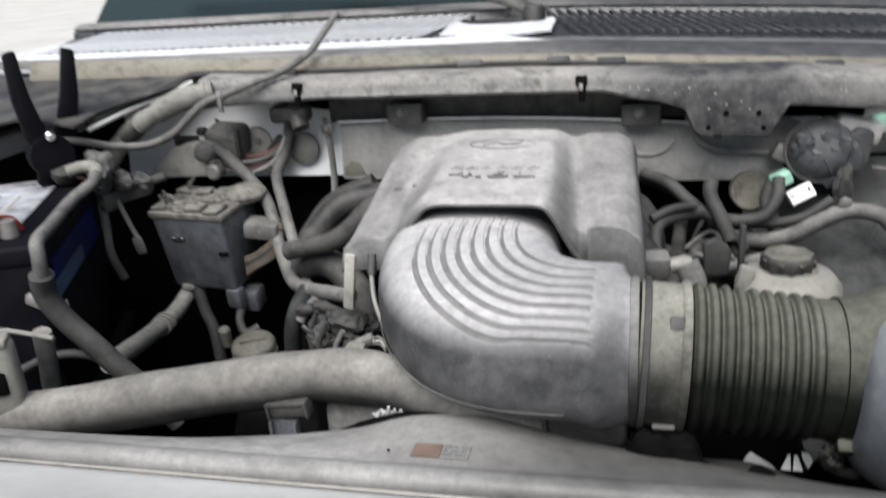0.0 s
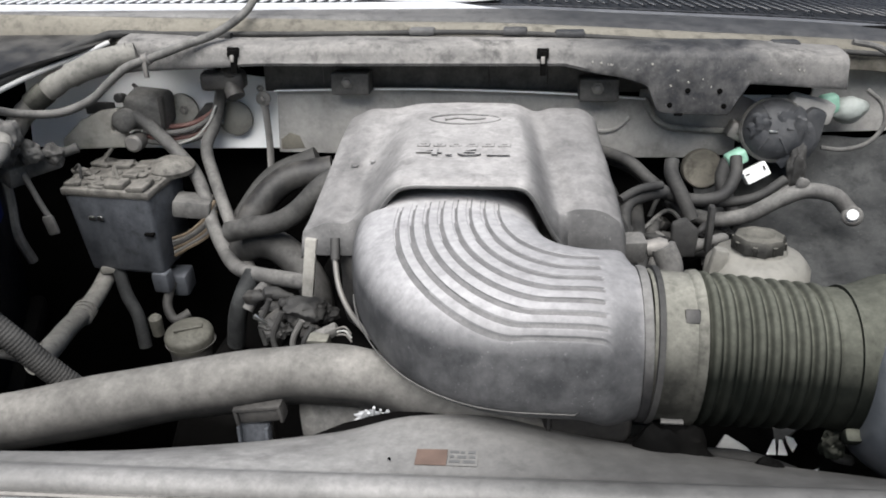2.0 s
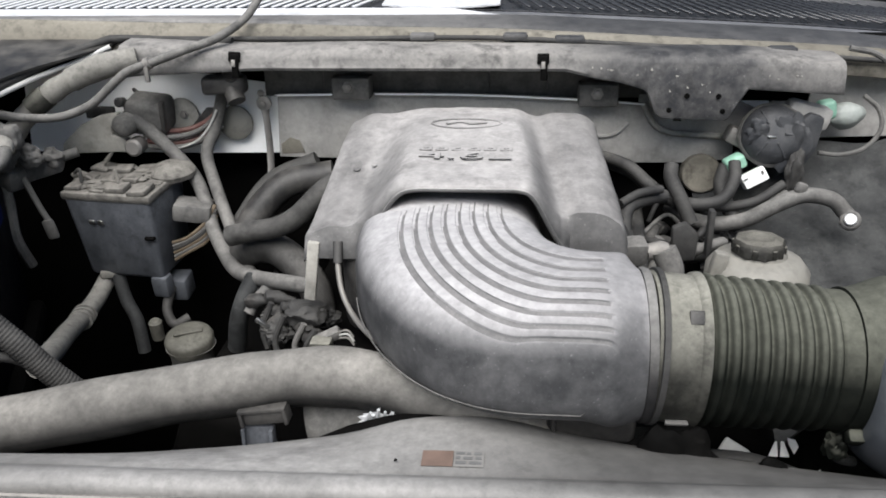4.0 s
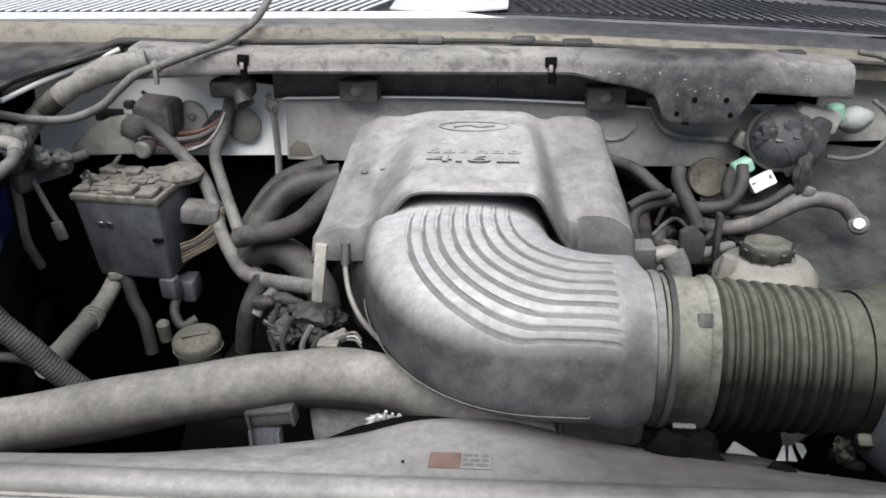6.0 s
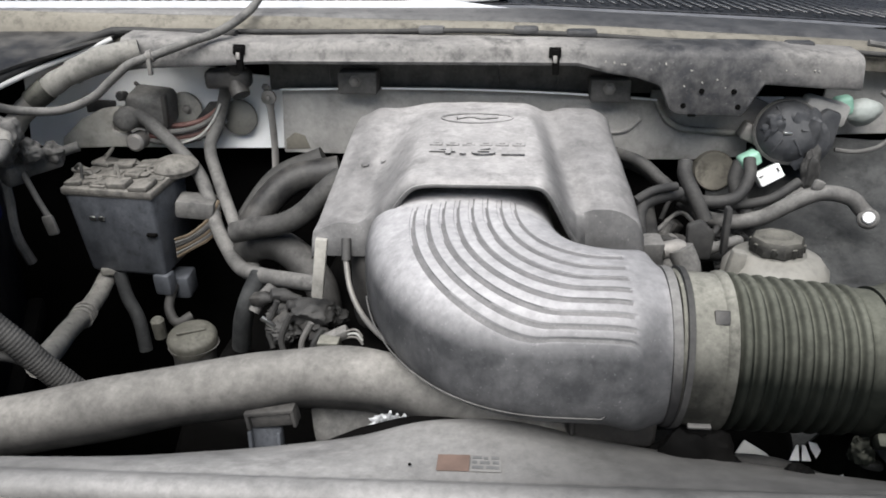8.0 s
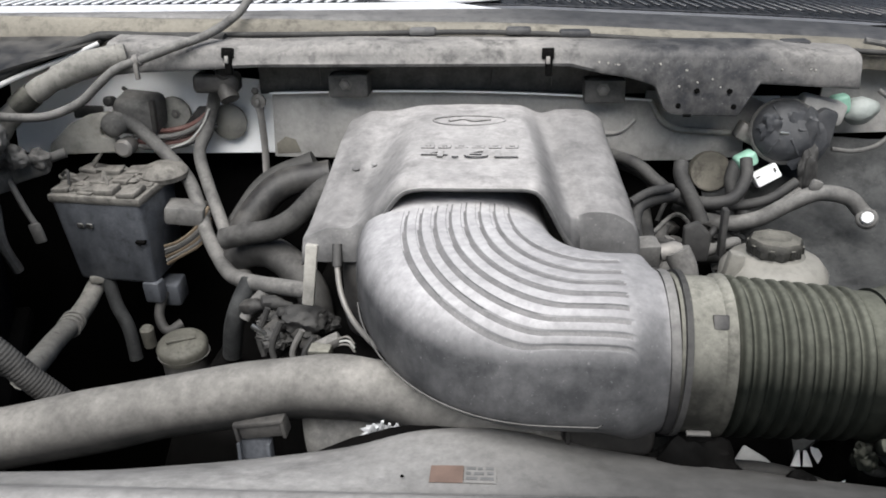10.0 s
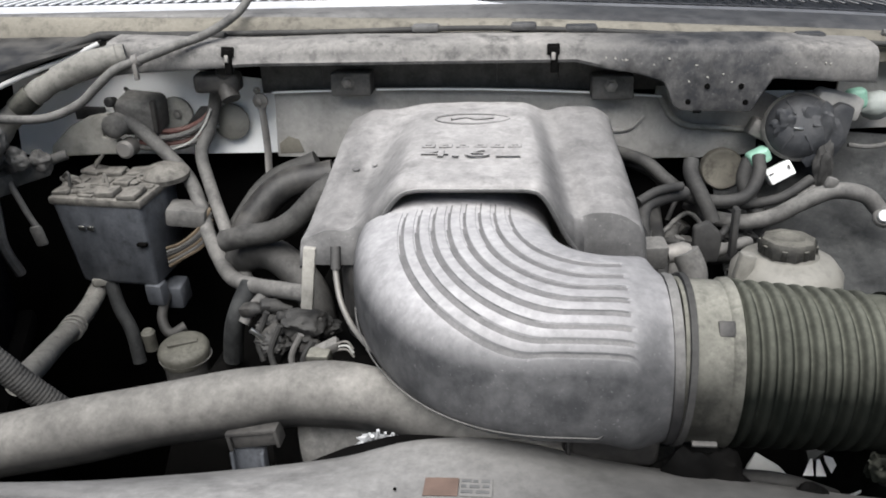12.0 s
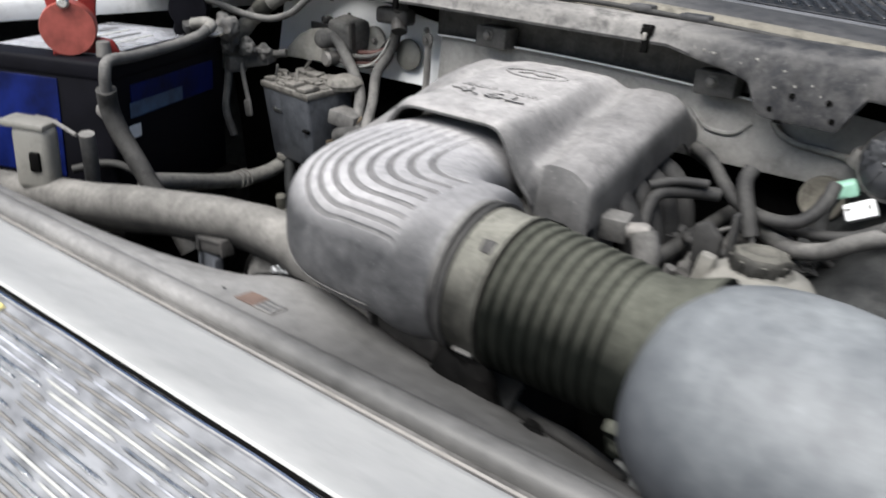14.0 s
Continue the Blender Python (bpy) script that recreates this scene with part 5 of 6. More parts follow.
# ---- battery and jump leads ----
def battery():
    m = at(-0.575, 0.682, 1.025, 0, 0, 25)
    t = thing("battery", "black car battery with blue side label, dusty", "battery", base=(-0.575, 0.682, 0.93))
    part("case", box(0.180, 0.275, 0.190, m, 0.006, 3), M_CASE, t)
    part("lid", box(0.184, 0.279, 0.022, m @ pose(0, 0, 0.090), 0.005, 3), M_CASE, t)
    part("top_label", box(0.140, 0.225, 0.0015, m @ pose(-0.01, 0.01, 0.1022), 0.0004, 1), M_CLEARTOP, t, "glossy grey top label")
    for i in range(4):
        part("print_bar", box(0.006, 0.150 - 0.02 * i, 0.0006, m @ pose(-0.045 + 0.024 * i, 0.01, 0.1033), 0.0002, 1), M_LABELW if i % 2 else M_INK, t)
    part("side_label", box(0.0015, 0.200, 0.040, m @ pose(0.0908, 0.000, 0.050), 0.0004, 1), M_BLUE, t, "blue side label")
    part("side_stripe", box(0.0008, 0.120, 0.018, m @ pose(0.0920, -0.045, 0.040), 0.0003, 1), M_BLUELIGHT, t, "pale blue stripe")
    part("front_label", box(0.110, 0.0015, 0.118, m @ pose(-0.033, -0.1385, 0.018), 0.0004, 1), M_BLUE, t, "blue front label")
    part("corner_tag", box(0.001, 0.024, 0.016, m @ pose(0.0925, -0.098, 0.014), 0.0003, 1), M_WHITE, t, "small pale tag")
    for y in (-0.10, 0.10):
        part("terminal", lathe([(0.009, 0), (0.008, 0.018), (0.006, 0.019), (0, 0.019)], m @ pose(0.06, y, 0.10), 16), M_METAL, t)
    tr = thing("battery_tray", "black plastic battery tray", "tray", base=(-0.575, 0.682, 0.9))
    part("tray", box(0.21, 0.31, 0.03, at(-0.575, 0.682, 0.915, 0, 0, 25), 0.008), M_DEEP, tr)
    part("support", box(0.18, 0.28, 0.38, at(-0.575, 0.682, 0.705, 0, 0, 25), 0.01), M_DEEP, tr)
    c = thing("battery_cable", "grey ribbed battery cable lying over the battery edge and hanging down", "cable", base=(-0.45, 0.65, 1.1))
    part("top_run", ribbed([(-0.482, 0.764, 1.146), (-0.478, 0.750, 1.141), (-0.482, 0.715, 1.131), (-0.450, 0.640, 1.129), (-0.426, 0.592, 1.131), (-0.420, 0.582, 1.118), (-0.424, 0.584, 1.096)], 0.0068, 0.0032, 0.05), M_LOOM, c)
    part("curl", tube([(-0.482, 0.764, 1.146), (-0.490, 0.779, 1.150), (-0.508, 0.782, 1.152), (-0.526, 0.775, 1.148)], 0.0075, 8, 14), M_TAPE, c, "pale taped cable end curling to the terminal")
    part("eyelet", lathe([(0.004, 0), (0.011, 0.0005), (0.011, 0.0035), (0.004, 0.004)], at(-0.507, 0.798, 1.137, 20, 15), 20), M_ZINC, c, "bright metal cable eye")
    part("drop", ribbed([(-0.424, 0.584, 1.100), (-0.430, 0.590, 1.075), (-0.420, 0.595, 1.048), (-0.400, 0.600, 1.020), (-0.382, 0.606, 0.992), (-0.360, 0.614, 0.960), (-0.335, 0.62, 0.92)], 0.0115, 0.0034, 0.05), M_DULL, c)
    part("clip", box(0.022, 0.010, 0.012, at(-0.440, 0.588, 1.070, 0, 20), 0.003), M_METAL, c)
    part("terminal_end", lathe([(0.013, -0.008), (0.015, 0), (0.013, 0.008)], at(-0.545, 0.790, 1.142, 30, 0, 30), 18), M_RUBBER, c)


battery()


def jump_clamp(label, p, rz, mat, lean, size=1.0, spread=1.0):
    t = thing("jumper_clamp", label, "clamp", "jump leads on the battery", base=p)
    m = at(*p, 0, lean, rz) @ Matrix.Scale(size, 4)
    half = [(-0.016, -0.010), (-0.026, 0.030), (-0.034, 0.075), (-0.036, 0.130), (-0.022, 0.134), (-0.014, 0.080), (0.0, 0.030), (0.010, 0.0)]
    half = [(x * spread, z) for x, z in half]
    part("handle", plate(half, 0.016, m @ pose(0, -0.012, 0), 0.003), mat, t)
    part("handle", plate([(-x + 0.008, z) for x, z in half][::-1], 0.016, m @ pose(0.004, 0.004, 0), 0.003), mat, t)
    part("hinge", lathe([(0.026, -0.016), (0.027, -0.010), (0.027, 0.010), (0.026, 0.016)], m @ pose(0, -0.002, 0.004, 90), 28), M_REDPALE if mat is M_RED else mat, t)
    part("pin", lathe([(0.006, 0), (0.006, 0.004), (0.004, 0.006), (0, 0.006)], m @ pose(0, -0.017, 0.030, 90), 14), M_ZINC, t)
    part("jaw", plate([(-0.016, 0.0), (-0.020, -0.030), (-0.006, -0.046), (0.004, -0.040), (0.002, 0.0)], 0.012, m @ pose(0, -0.008, 0), 0.002), mat, t)
    part("jaw", plate([(0.004, 0.0), (0.040, -0.012), (0.046, -0.026), (0.034, -0.030), (0.008, -0.022)], 0.012, m @ pose(0, -0.006, 0), 0.002), mat, t)
    part("teeth", box(0.030, 0.010, 0.004, m @ pose(0.020, -0.002, -0.028, 0, 12), 0.001), M_COPPER, t)
    return t


jump_clamp("red plastic jumper clamp gripping the battery terminal", (-0.512, 0.596, 1.152), 57, M_RED, -4, 1.14, 0.66)
jump_clamp("black jumper clamp on the far battery terminal", (-0.562, 0.795, 1.160), 50, M_CASE, 4, 0.95)


# ---- front passenger corner ----
def corner_parts():
    b = thing("corner_bracket", "pale dusty plastic bracket on the radiator end", "bracket", base=(-0.42, 0.49, 1.03))
    part("body", box(0.042, 0.026, 0.070, at(-0.418, 0.496, 1.040, 0, 0, 30), 0.008, 3), M_TANK, b)
    part("lip", box(0.050, 0.032, 0.008, at(-0.424, 0.494, 1.076, 0, 4, 30), 0.003), M_TANK, b)
    part("slot", box(0.012, 0.006, 0.022, at(-0.406, 0.487, 1.038, 0, 0, 30), 0.003), M_DEEP, b)
    part("rod", tube([(-0.45, 0.515, 1.074), (-0.41, 0.512, 1.078), (-0.36, 0.51, 1.074)], 0.0022, 4, 8), M_METAL, b)
    hose("drain_pipe", [(-0.404, 0.545, 1.060), (-0.410, 0.550, 1.030), (-0.418, 0.555, 1.000), (-0.425, 0.56, 0.965)], 0.0085, M_LOOM, "short upright grey drain pipe")
    hose("vent_line", [(-0.47, 0.56, 1.000), (-0.44, 0.585, 1.010), (-0.41, 0.60, 1.006), (-0.38, 0.61, 0.985)], 0.0045, M_RUBBER, "thin curved vent line")
    h = thing("coolant_hose", "narrow dusty coolant hose with ribbed ends", "hose", base=(-0.47, 0.76, 0.94))
    pts = [(-0.385, 0.600, 0.998), (-0.415, 0.676, 0.974), (-0.440, 0.735, 0.955), (-0.458, 0.800, 0.941), (-0.468, 0.850, 0.938), (-0.474, 0.890, 0.944)]
    part("hose", tube(pts, 0.0108, 8, 16), M_TAPE, h)
    for q in (-0.010, 0.0, 0.010):
        part("ring", lathe([(0.0108, -0.002), (0.0132, -0.0015), (0.0132, 0.0015), (0.0108, 0.002)], at(-0.4565 - 0.26 * q, 0.795 + q, 0.942 - 0.1 * q, 96, 0, 15), 18), M_TAPE, h)
    part("end_clip", box(0.020, 0.010, 0.010, at(-0.464, 0.880, 0.957, 0, 0, 20), 0.003), M_TANK, h)
    hose("heater_line", [(-0.455, 0.885, 0.955), (-0.445, 0.875, 0.925), (-0.430, 0.865, 0.900), (-0.425, 0.86, 0.86)], 0.008, M_LINER, "dark heater line under the fuse box")
    o = thing("filler_cap", "dusty yellowed round oil filler cap on its neck", "filler cap", base=(-0.331, 0.79, 0.92))
    part("cap", lathe([(0.023, -0.018), (0.026, -0.016), (0.0275, -0.004), (0.0255, 0.0), (0.021, 0.002), (0.0, 0.003)], at(-0.331, 0.787, 0.927, 10), 36), M_OILCAP, o)
    part("grip", box(0.032, 0.007, 0.003, at(-0.331, 0.787, 0.931, 10, 0, 25), 0.0015), M_OILCAP, o)
    part("neck", lathe([(0.022, 0), (0.024, 0.05), (0.028, 0.055)], at(-0.331, 0.79, 0.858), 28), M_LOOM, o)
    part("side_valve", lathe([(0.007, 0), (0.0075, 0.022), (0.005, 0.025), (0, 0.025)], at(-0.370, 0.795, 0.918, 8), 18), M_OILCAP, o, "tan side valve")
    # loose plugs and pipes between the hose and the cover
    k = thing("injector_plugs", "cluster of grey injector plugs and small pipes", "connector", base=(-0.18, 0.70, 1.0))
    rnd = random.Random(15)
    for x, y, z, s in ((-0.200, 0.705, 0.990, 1.0), (-0.176, 0.700, 0.996, 0.9), (-0.207, 0.725, 1.010, 0.8), (-0.160, 0.690, 0.985, 0.9), (-0.230, 0.735, 1.000, 0.9), (-0.190, 0.715, 1.004, 0.7)):
        a, b2, c2 = rnd.uniform(-30, 30), rnd.uniform(-35, 35), rnd.uniform(-40, 40)
        p = part("plug", box(0.022 * s, 0.015 * s, 0.013 * s, at(x, y, z, a, b2, c2), 0.003), M_BLACK if s > 0.85 else M_RUBBER, k)
        part("boot", lathe([(0.006, 0), (0.0065, 0.008), (0.004, 0.014), (0.003, 0.022), (0, 0.022)], at(x, y, z, a, b2 + 90, c2), 12), M_RUBBER, p)
    for n in range(6):
        part("clod", lump((rnd.uniform(-0.235, -0.15), rnd.uniform(0.69, 0.74), rnd.uniform(0.975, 0.995)), (0.012, 0.010, 0.008), 0.6, 1.6, n + 50), M_RUBBER, k, "oily caked lump")
    part("plug", box(0.026, 0.012, 0.010, at(-0.138, 0.662, 1.002, 10, -24, 10), 0.003), M_LOOM, k, "pale plug with wires")
    for n in range(3):
        part("wire", tube([(-0.128, 0.660, 1.008 - 0.003 * n), (-0.118, 0.657, 1.012 - 0.004 * n), (-0.112, 0.655, 1.006 - 0.004 * n)], 0.0011, 5, 6), M_LABELW if n % 2 else M_METAL, k)
    part("blade", box(0.020, 0.003, 0.005, at(-0.208, 0.692, 0.996, 0, 38, 0), 0.001), M_ZINC, k, "bright metal clip")
    part("post", box(0.020, 0.018, 0.050, at(-0.142, 0.652, 0.980), 0.003), M_CUFF, k, "tan dusty post")
    part("pot", lump((-0.168, 0.705, 1.004), (0.021, 0.018, 0.012), 0.35, 1.5, 92), M_RUBBER, k)
    for i, (x, y) in enumerate(((-0.150, 0.66), (-0.158, 0.665), (-0.170, 0.67), (-0.192, 0.68), (-0.21, 0.70))):
        part("pipe", tube([(x, y, 0.965), (x - 0.004, y + 0.004, 0.985), (x + 0.006, y + 0.008, 1.000 + 0.003 * i)], 0.0030, 6, 8), (M_LOOM, M_RUBBER, M_LOOM, M_RUBBER, M_RUBBER)[i], k)
    hose("vacuum_hose", [(-0.285, 0.850, 0.990), (-0.272, 0.838, 1.006), (-0.250, 0.826, 1.020), (-0.226, 0.815, 1.022), (-0.200, 0.800, 1.010), (-0.180, 0.785, 0.990), (-0.172, 0.770, 0.965)], 0.0175, M_DULL, "thick dusty vacuum hose bending into the engine", 8, 18)
    hose("vapour_hose", [(-0.275, 0.805, 1.042), (-0.248, 0.800, 1.050), (-0.220, 0.798, 1.056), (-0.195, 0.795, 1.070), (-0.172, 0.80, 1.092), (-0.155, 0.81, 1.105)], 0.0115, M_DULL, "grey vapour hose running under the cover", 8, 16)
    c = thing("throttle_cable", "thin grey throttle cable with a sleeved end", "cable", base=(-0.12, 0.66, 1.04))
    part("cable", tube([(-0.1290, 0.690, 1.084), (-0.1285, 0.682, 1.066), (-0.1230, 0.668, 1.046), (-0.1106, 0.650, 1.032), (-0.0905, 0.620, 1.029), (-0.071, 0.600, 1.027), (-0.055, 0.58, 1.02)], 0.0026, 8, 10), M_METAL, c)
    part("sleeve", tube([(-0.1290, 0.691, 1.086), (-0.1285, 0.683, 1.068)], 0.0044, 4, 10), M_RADHOSE, c, "pale sleeve")
    hose("dip_tube", [(-0.238, 0.735, 0.985), (-0.228, 0.745, 1.000), (-0.212, 0.755, 1.014)], 0.006, M_LOOM, "short dusty dipstick tube")
    hose("bypass_hose", [(-0.265, 0.76, 0.93), (-0.255, 0.75, 0.97), (-0.246, 0.752, 0.995), (-0.24, 0.77, 1.01)], 0.010, M_LINER, "dark bypass hose beside the filler cap")
    c = thing("catch_can", "small pale plastic canister behind the radiator", "canister", base=(-0.105, 0.57, 0.96))
    part("body", lathe([(0.028, -0.03), (0.032, -0.02), (0.032, 0.02), (0.026, 0.032), (0, 0.034)], at(-0.103, 0.570, 0.978, 0, 80, 10), 26), M_LOOM, c)
    f = thing("foil_scrap", "crumpled bright foil strips under the hose", "foil", base=(-0.061, 0.53, 1.0))
    rnd = random.Random(3)
    for n in range(9):
        x = -0.079 + 0.0038 * n
        part("strip", tube([(x, 0.527, 1.000), (x + rnd.uniform(0.001, 0.003), 0.525, 1.009), (x + rnd.uniform(0.003, 0.008), 0.523, 1.018 + rnd.uniform(-0.003, 0.002))], rnd.uniform(0.0009, 0.0017), 5, 6), M_FOIL, f)
    part("crumple", lump((-0.060, 0.530, 1.004), (0.020, 0.004, 0.011), 0.6, 2.0, 96), M_FOIL, f)


corner_parts()


# ---- driver's side ----
def driver_side():
    r = thing("fluid_reservoir", "yellowed translucent fluid reservoir with a dusty dark cap", "reservoir", base=(0.268, 0.75, 1.0))
    part("tank", lathe([(0.040, 0.93), (0.046, 0.95), (0.049, 1.02), (0.048, 1.042), (0.040, 1.052), (0.026, 1.057), (0.024, 1.062)], at(0.268, 0.752, 0), 40), M_TANK, r)
    cap = part("cap", lathe([(0.0235, 1.058), (0.0255, 1.060), (0.0250, 1.0690), (0.0225, 1.0730), (0.014, 1.0745), (0.012, 1.073), (0, 1.073)], at(0.266, 0.750, 0), 8), M_CAP, r, "dusty octagonal cap")
    for k in range(8):
        a = k * math.pi / 4 + 0.39
        part("rib", box(0.005, 0.005, 0.009, at(0.266 + 0.0225 * math.cos(a), 0.750 + 0.0225 * math.sin(a), 1.0645, 0, 0, math.degrees(a)), 0.001), M_CAP, cap)
    part("spout", box(0.014, 0.012, 0.030, at(0.226, 0.735, 1.050, 0, 10), 0.003), M_TANK, r)
    hose("return_hose", [(0.211, 0.921, 1.045), (0.232, 0.904, 1.035), (0.259, 0.886, 1.035), (0.289, 0.875, 1.045), (0.316, 0.869, 1.064), (0.343, 0.866, 1.077), (0.372, 0.866, 1.073), (0.387, 0.866, 1.060), (0.392, 0.862, 1.054)], 0.0085, M_LOOM, "dusty curved return hose with an open pale end")
    solo("hose_end", lathe([(0.0070, 0.0), (0.0105, 0.001), (0.0110, 0.006), (0.0106, 0.013), (0.0088, 0.0145), (0.0064, 0.0145), (0.0060, 0.010), (0, 0.010)], at(0.3955, 0.8650, 1.0487, 65, 0, -24), 24), M_LOOM, "dusty rubber sleeve round the open hose end", "hose end")
    solo("hose_plug", lathe([(0.0062, 0), (0.0064, 0.003), (0.0050, 0.005), (0, 0.0055)], at(0.3905, 0.8535, 1.0545, 65, 0, -24), 20), M_WHITE, "round white plug in the hose end", "plug")
    solo("tab_clip", box(0.012, 0.008, 0.012, at(0.338, 0.864, 1.086, 0, 20), 0.003), M_LOOM, "small dusty clip on the hose", "clip")
    hose("heater_hose", [(0.132, 0.930, 1.100), (0.160, 0.905, 1.096), (0.182, 0.890, 1.080), (0.204, 0.882, 1.066), (0.236, 0.880, 1.060), (0.262, 0.882, 1.066), (0.276, 0.895, 1.084), (0.278, 0.91, 1.10)], 0.0068, M_RUBBER, "black heater hose looping behind the engine", 8, 16)
    hose("heater_hose", [(0.128, 0.94, 1.092), (0.165, 0.92, 1.082), (0.200, 0.905, 1.058), (0.25, 0.90, 1.050), (0.30, 0.90, 1.056), (0.335, 0.91, 1.075)], 0.0055, M_RUBBER, "black heater hose looping behind the engine", 8, 16)
    hose("fuel_line", [(0.149, 0.775, 1.040), (0.145, 0.790, 1.062), (0.148, 0.805, 1.080), (0.166, 0.825, 1.083), (0.192, 0.845, 1.082)], 0.0068, M_RUBBER, "bent grey metal fuel line")
    hose("fuel_line", [(0.140, 0.80, 1.088), (0.160, 0.815, 1.094), (0.185, 0.83, 1.094)], 0.0045, M_RUBBER, "bent grey metal fuel line")
    hose("brake_pipe", [(0.205, 0.890, 1.102), (0.204, 0.880, 1.090), (0.214, 0.868, 1.070), (0.226, 0.86, 1.045)], 0.008, M_RUBBER, "short dusty upright pipe")
    g = thing("round_grommet", "dusty round grommet on the bulkhead", "grommet", base=(0.25, 0.97, 1.08))
    part("cup", lathe([(0.024, 0), (0.024, 0.012), (0.0225, 0.0145), (0.020, 0.0150), (0.019, 0.0146), (0, 0.0150)], at(0.258, 0.985, 1.064, 80), 28), M_SEAL, g)
    s = thing("vacuum_servo", "black round servo with cables and a dusty bracket", "servo", base=(0.325, 0.935, 1.12))
    part("disc", lathe([(0.028, -0.012), (0.033, -0.010), (0.035, 0.0), (0.032, 0.010), (0.021, 0.018), (0.010, 0.020), (0, 0.0205)], at(0.322, 0.935, 1.125, 70, 0, -12), 36), M_PLATE, s)
    part("rim", lathe([(0.0325, -0.003), (0.0365, -0.002), (0.0370, 0.002), (0.0345, 0.005), (0.0320, 0.004)], at(0.322, 0.935, 1.125, 70, 0, -12), 36), M_LOOM, s, "dusty rolled rim")
    for k in range(6):
        part("rib", box(0.020, 0.0024, 0.003, at(0.322, 0.935, 1.125, 70, 0, -12) @ pose(0, 0, 0, 0, 0, 60 * k) @ pose(0.021, 0, 0.0165, 0, 24), 0.0008), M_PLATE, s)
    part("wrap", lump((0.338, 0.922, 1.118), (0.020, 0.009, 0.030), 0.42, 2.0, 3), M_PLATE, s, "crumpled dark plastic wrap")
    part("wrap", lump((0.306, 0.924, 1.130), (0.013, 0.007, 0.016), 0.42, 2.0, 5), M_PLATE, s, "crumpled dark plastic wrap")
    part("tail", lump((0.345, 0.912, 1.086), (0.010, 0.007, 0.026), 0.40, 1.8, 8), M_DULL, s, "hanging crumpled tail")
    part("bracket", plate([(0.338, 1.085), (0.345, 1.140), (0.360, 1.152), (0.376, 1.146), (0.372, 1.110), (0.356, 1.080)], 0.016, at(0, 0.928, 0), 0.004), M_PLATE, s)
    part("top_box", box(0.050, 0.026, 0.026, at(0.362, 0.950, 1.146, 0, 14), 0.006), M_SHIELD, s, "dusty top box")
    part("arm", tube([(0.350, 0.925, 1.090), (0.344, 0.915, 1.070), (0.332, 0.91, 1.062), (0.318, 0.905, 1.058)], 0.006, 6, 10), M_LOOM, s)
    part("base", box(0.040, 0.020, 0.020, at(0.295, 0.955, 1.115, 0, 25), 0.004), M_METAL, s)
    part("glint", box(0.010, 0.002, 0.003, at(0.316, 0.9145, 1.128, 0, 6), 0.0008), M_ZINC, s)
    q = thing("harness_connector", "pale green and white harness connector", "connector", "connectors by the servo", base=(0.29, 0.93, 1.085))
    part("socket", box(0.023, 0.018, 0.016, at(0.284, 0.932, 1.093, 0, -25, 10), 0.004, 3), M_GREEN, q, "pale green socket")
    part("plug", box(0.028, 0.016, 0.017, at(0.304, 0.920, 1.079, -20, -28, 8), 0.002), M_WHITE, q, "bright white plug")
    part("slot", box(0.005, 0.003, 0.0016, at(0.2940, 0.9118, 1.0795, -20, -28, 8), 0.0005), M_LOOM, q)
    part("slot", box(0.0018, 0.003, 0.005, at(0.3110, 0.9125, 1.0880, -20, -28, 8), 0.0005), M_LOOM, q)
    part("lead", tube([(0.276, 0.935, 1.088), (0.270, 0.925, 1.070), (0.275, 0.91, 1.05), (0.285, 0.90, 1.035)], 0.0085, 6, 12), M_RUBBER, q)
    q2 = thing("harness_connector", "pale green and white harness connector", "connector", "connectors by the servo", base=(0.40, 0.97, 1.14))
    part("socket", box(0.020, 0.018, 0.022, at(0.388, 0.965, 1.148, 0, -12), 0.005, 3), M_GREEN, q2, "pale green socket")
    part("plug", lump((0.411, 0.968, 1.140), (0.021, 0.014, 0.016), 0.18, 1.0, 4), M_DULLWHITE, q2, "white plug body")
    part("wire", tube([(0.425, 0.960, 1.165), (0.442, 0.955, 1.150), (0.446, 0.950, 1.128), (0.430, 0.945, 1.108), (0.405, 0.945, 1.100), (0.380, 0.945, 1.102)], 0.0026, 8, 8), M_LOOM, q2)
    part("wire", tube([(0.39, 0.935, 1.222), (0.42, 0.935, 1.215), (0.445, 0.94, 1.195), (0.452, 0.95, 1.17)], 0.0032, 8, 8), M_LOOM, q2)
    k = thing("sensor_plug", "grey sensor plug beside the intake", "connector", base=(0.15, 0.73, 1.06))
    part("body", box(0.028, 0.022, 0.024, at(0.143, 0.730, 1.066, 10, 0, 8), 0.004), M_LOOM, k)
    part("nose", lathe([(0.008, 0), (0.009, 0.014), (0.006, 0.02), (0, 0.02)], at(0.158, 0.728, 1.066, 0, 80, 0), 16), M_METAL, k)
    part("stem", tube([(0.172, 0.725, 1.070), (0.180, 0.72, 1.050), (0.178, 0.715, 1.02)], 0.012, 6, 14), M_LOOM, k)
    part("tab", plate([(0.194, 1.030), (0.192, 1.066), (0.206, 1.072), (0.220, 1.058), (0.218, 1.030)], 0.010, at(0, 0.79, 0), 0.003), M_RUBBER, k)
    part("tab", box(0.006, 0.012, 0.050, at(0.229, 0.79, 1.062), 0.002), M_RUBBER, k)
    # crowded lines between the engine and the bulkhead
    e = thing("fuel_rail", "dusty dark fuel rail with injectors and small hoses", "fuel rail", base=(0.2, 0.85, 1.0))
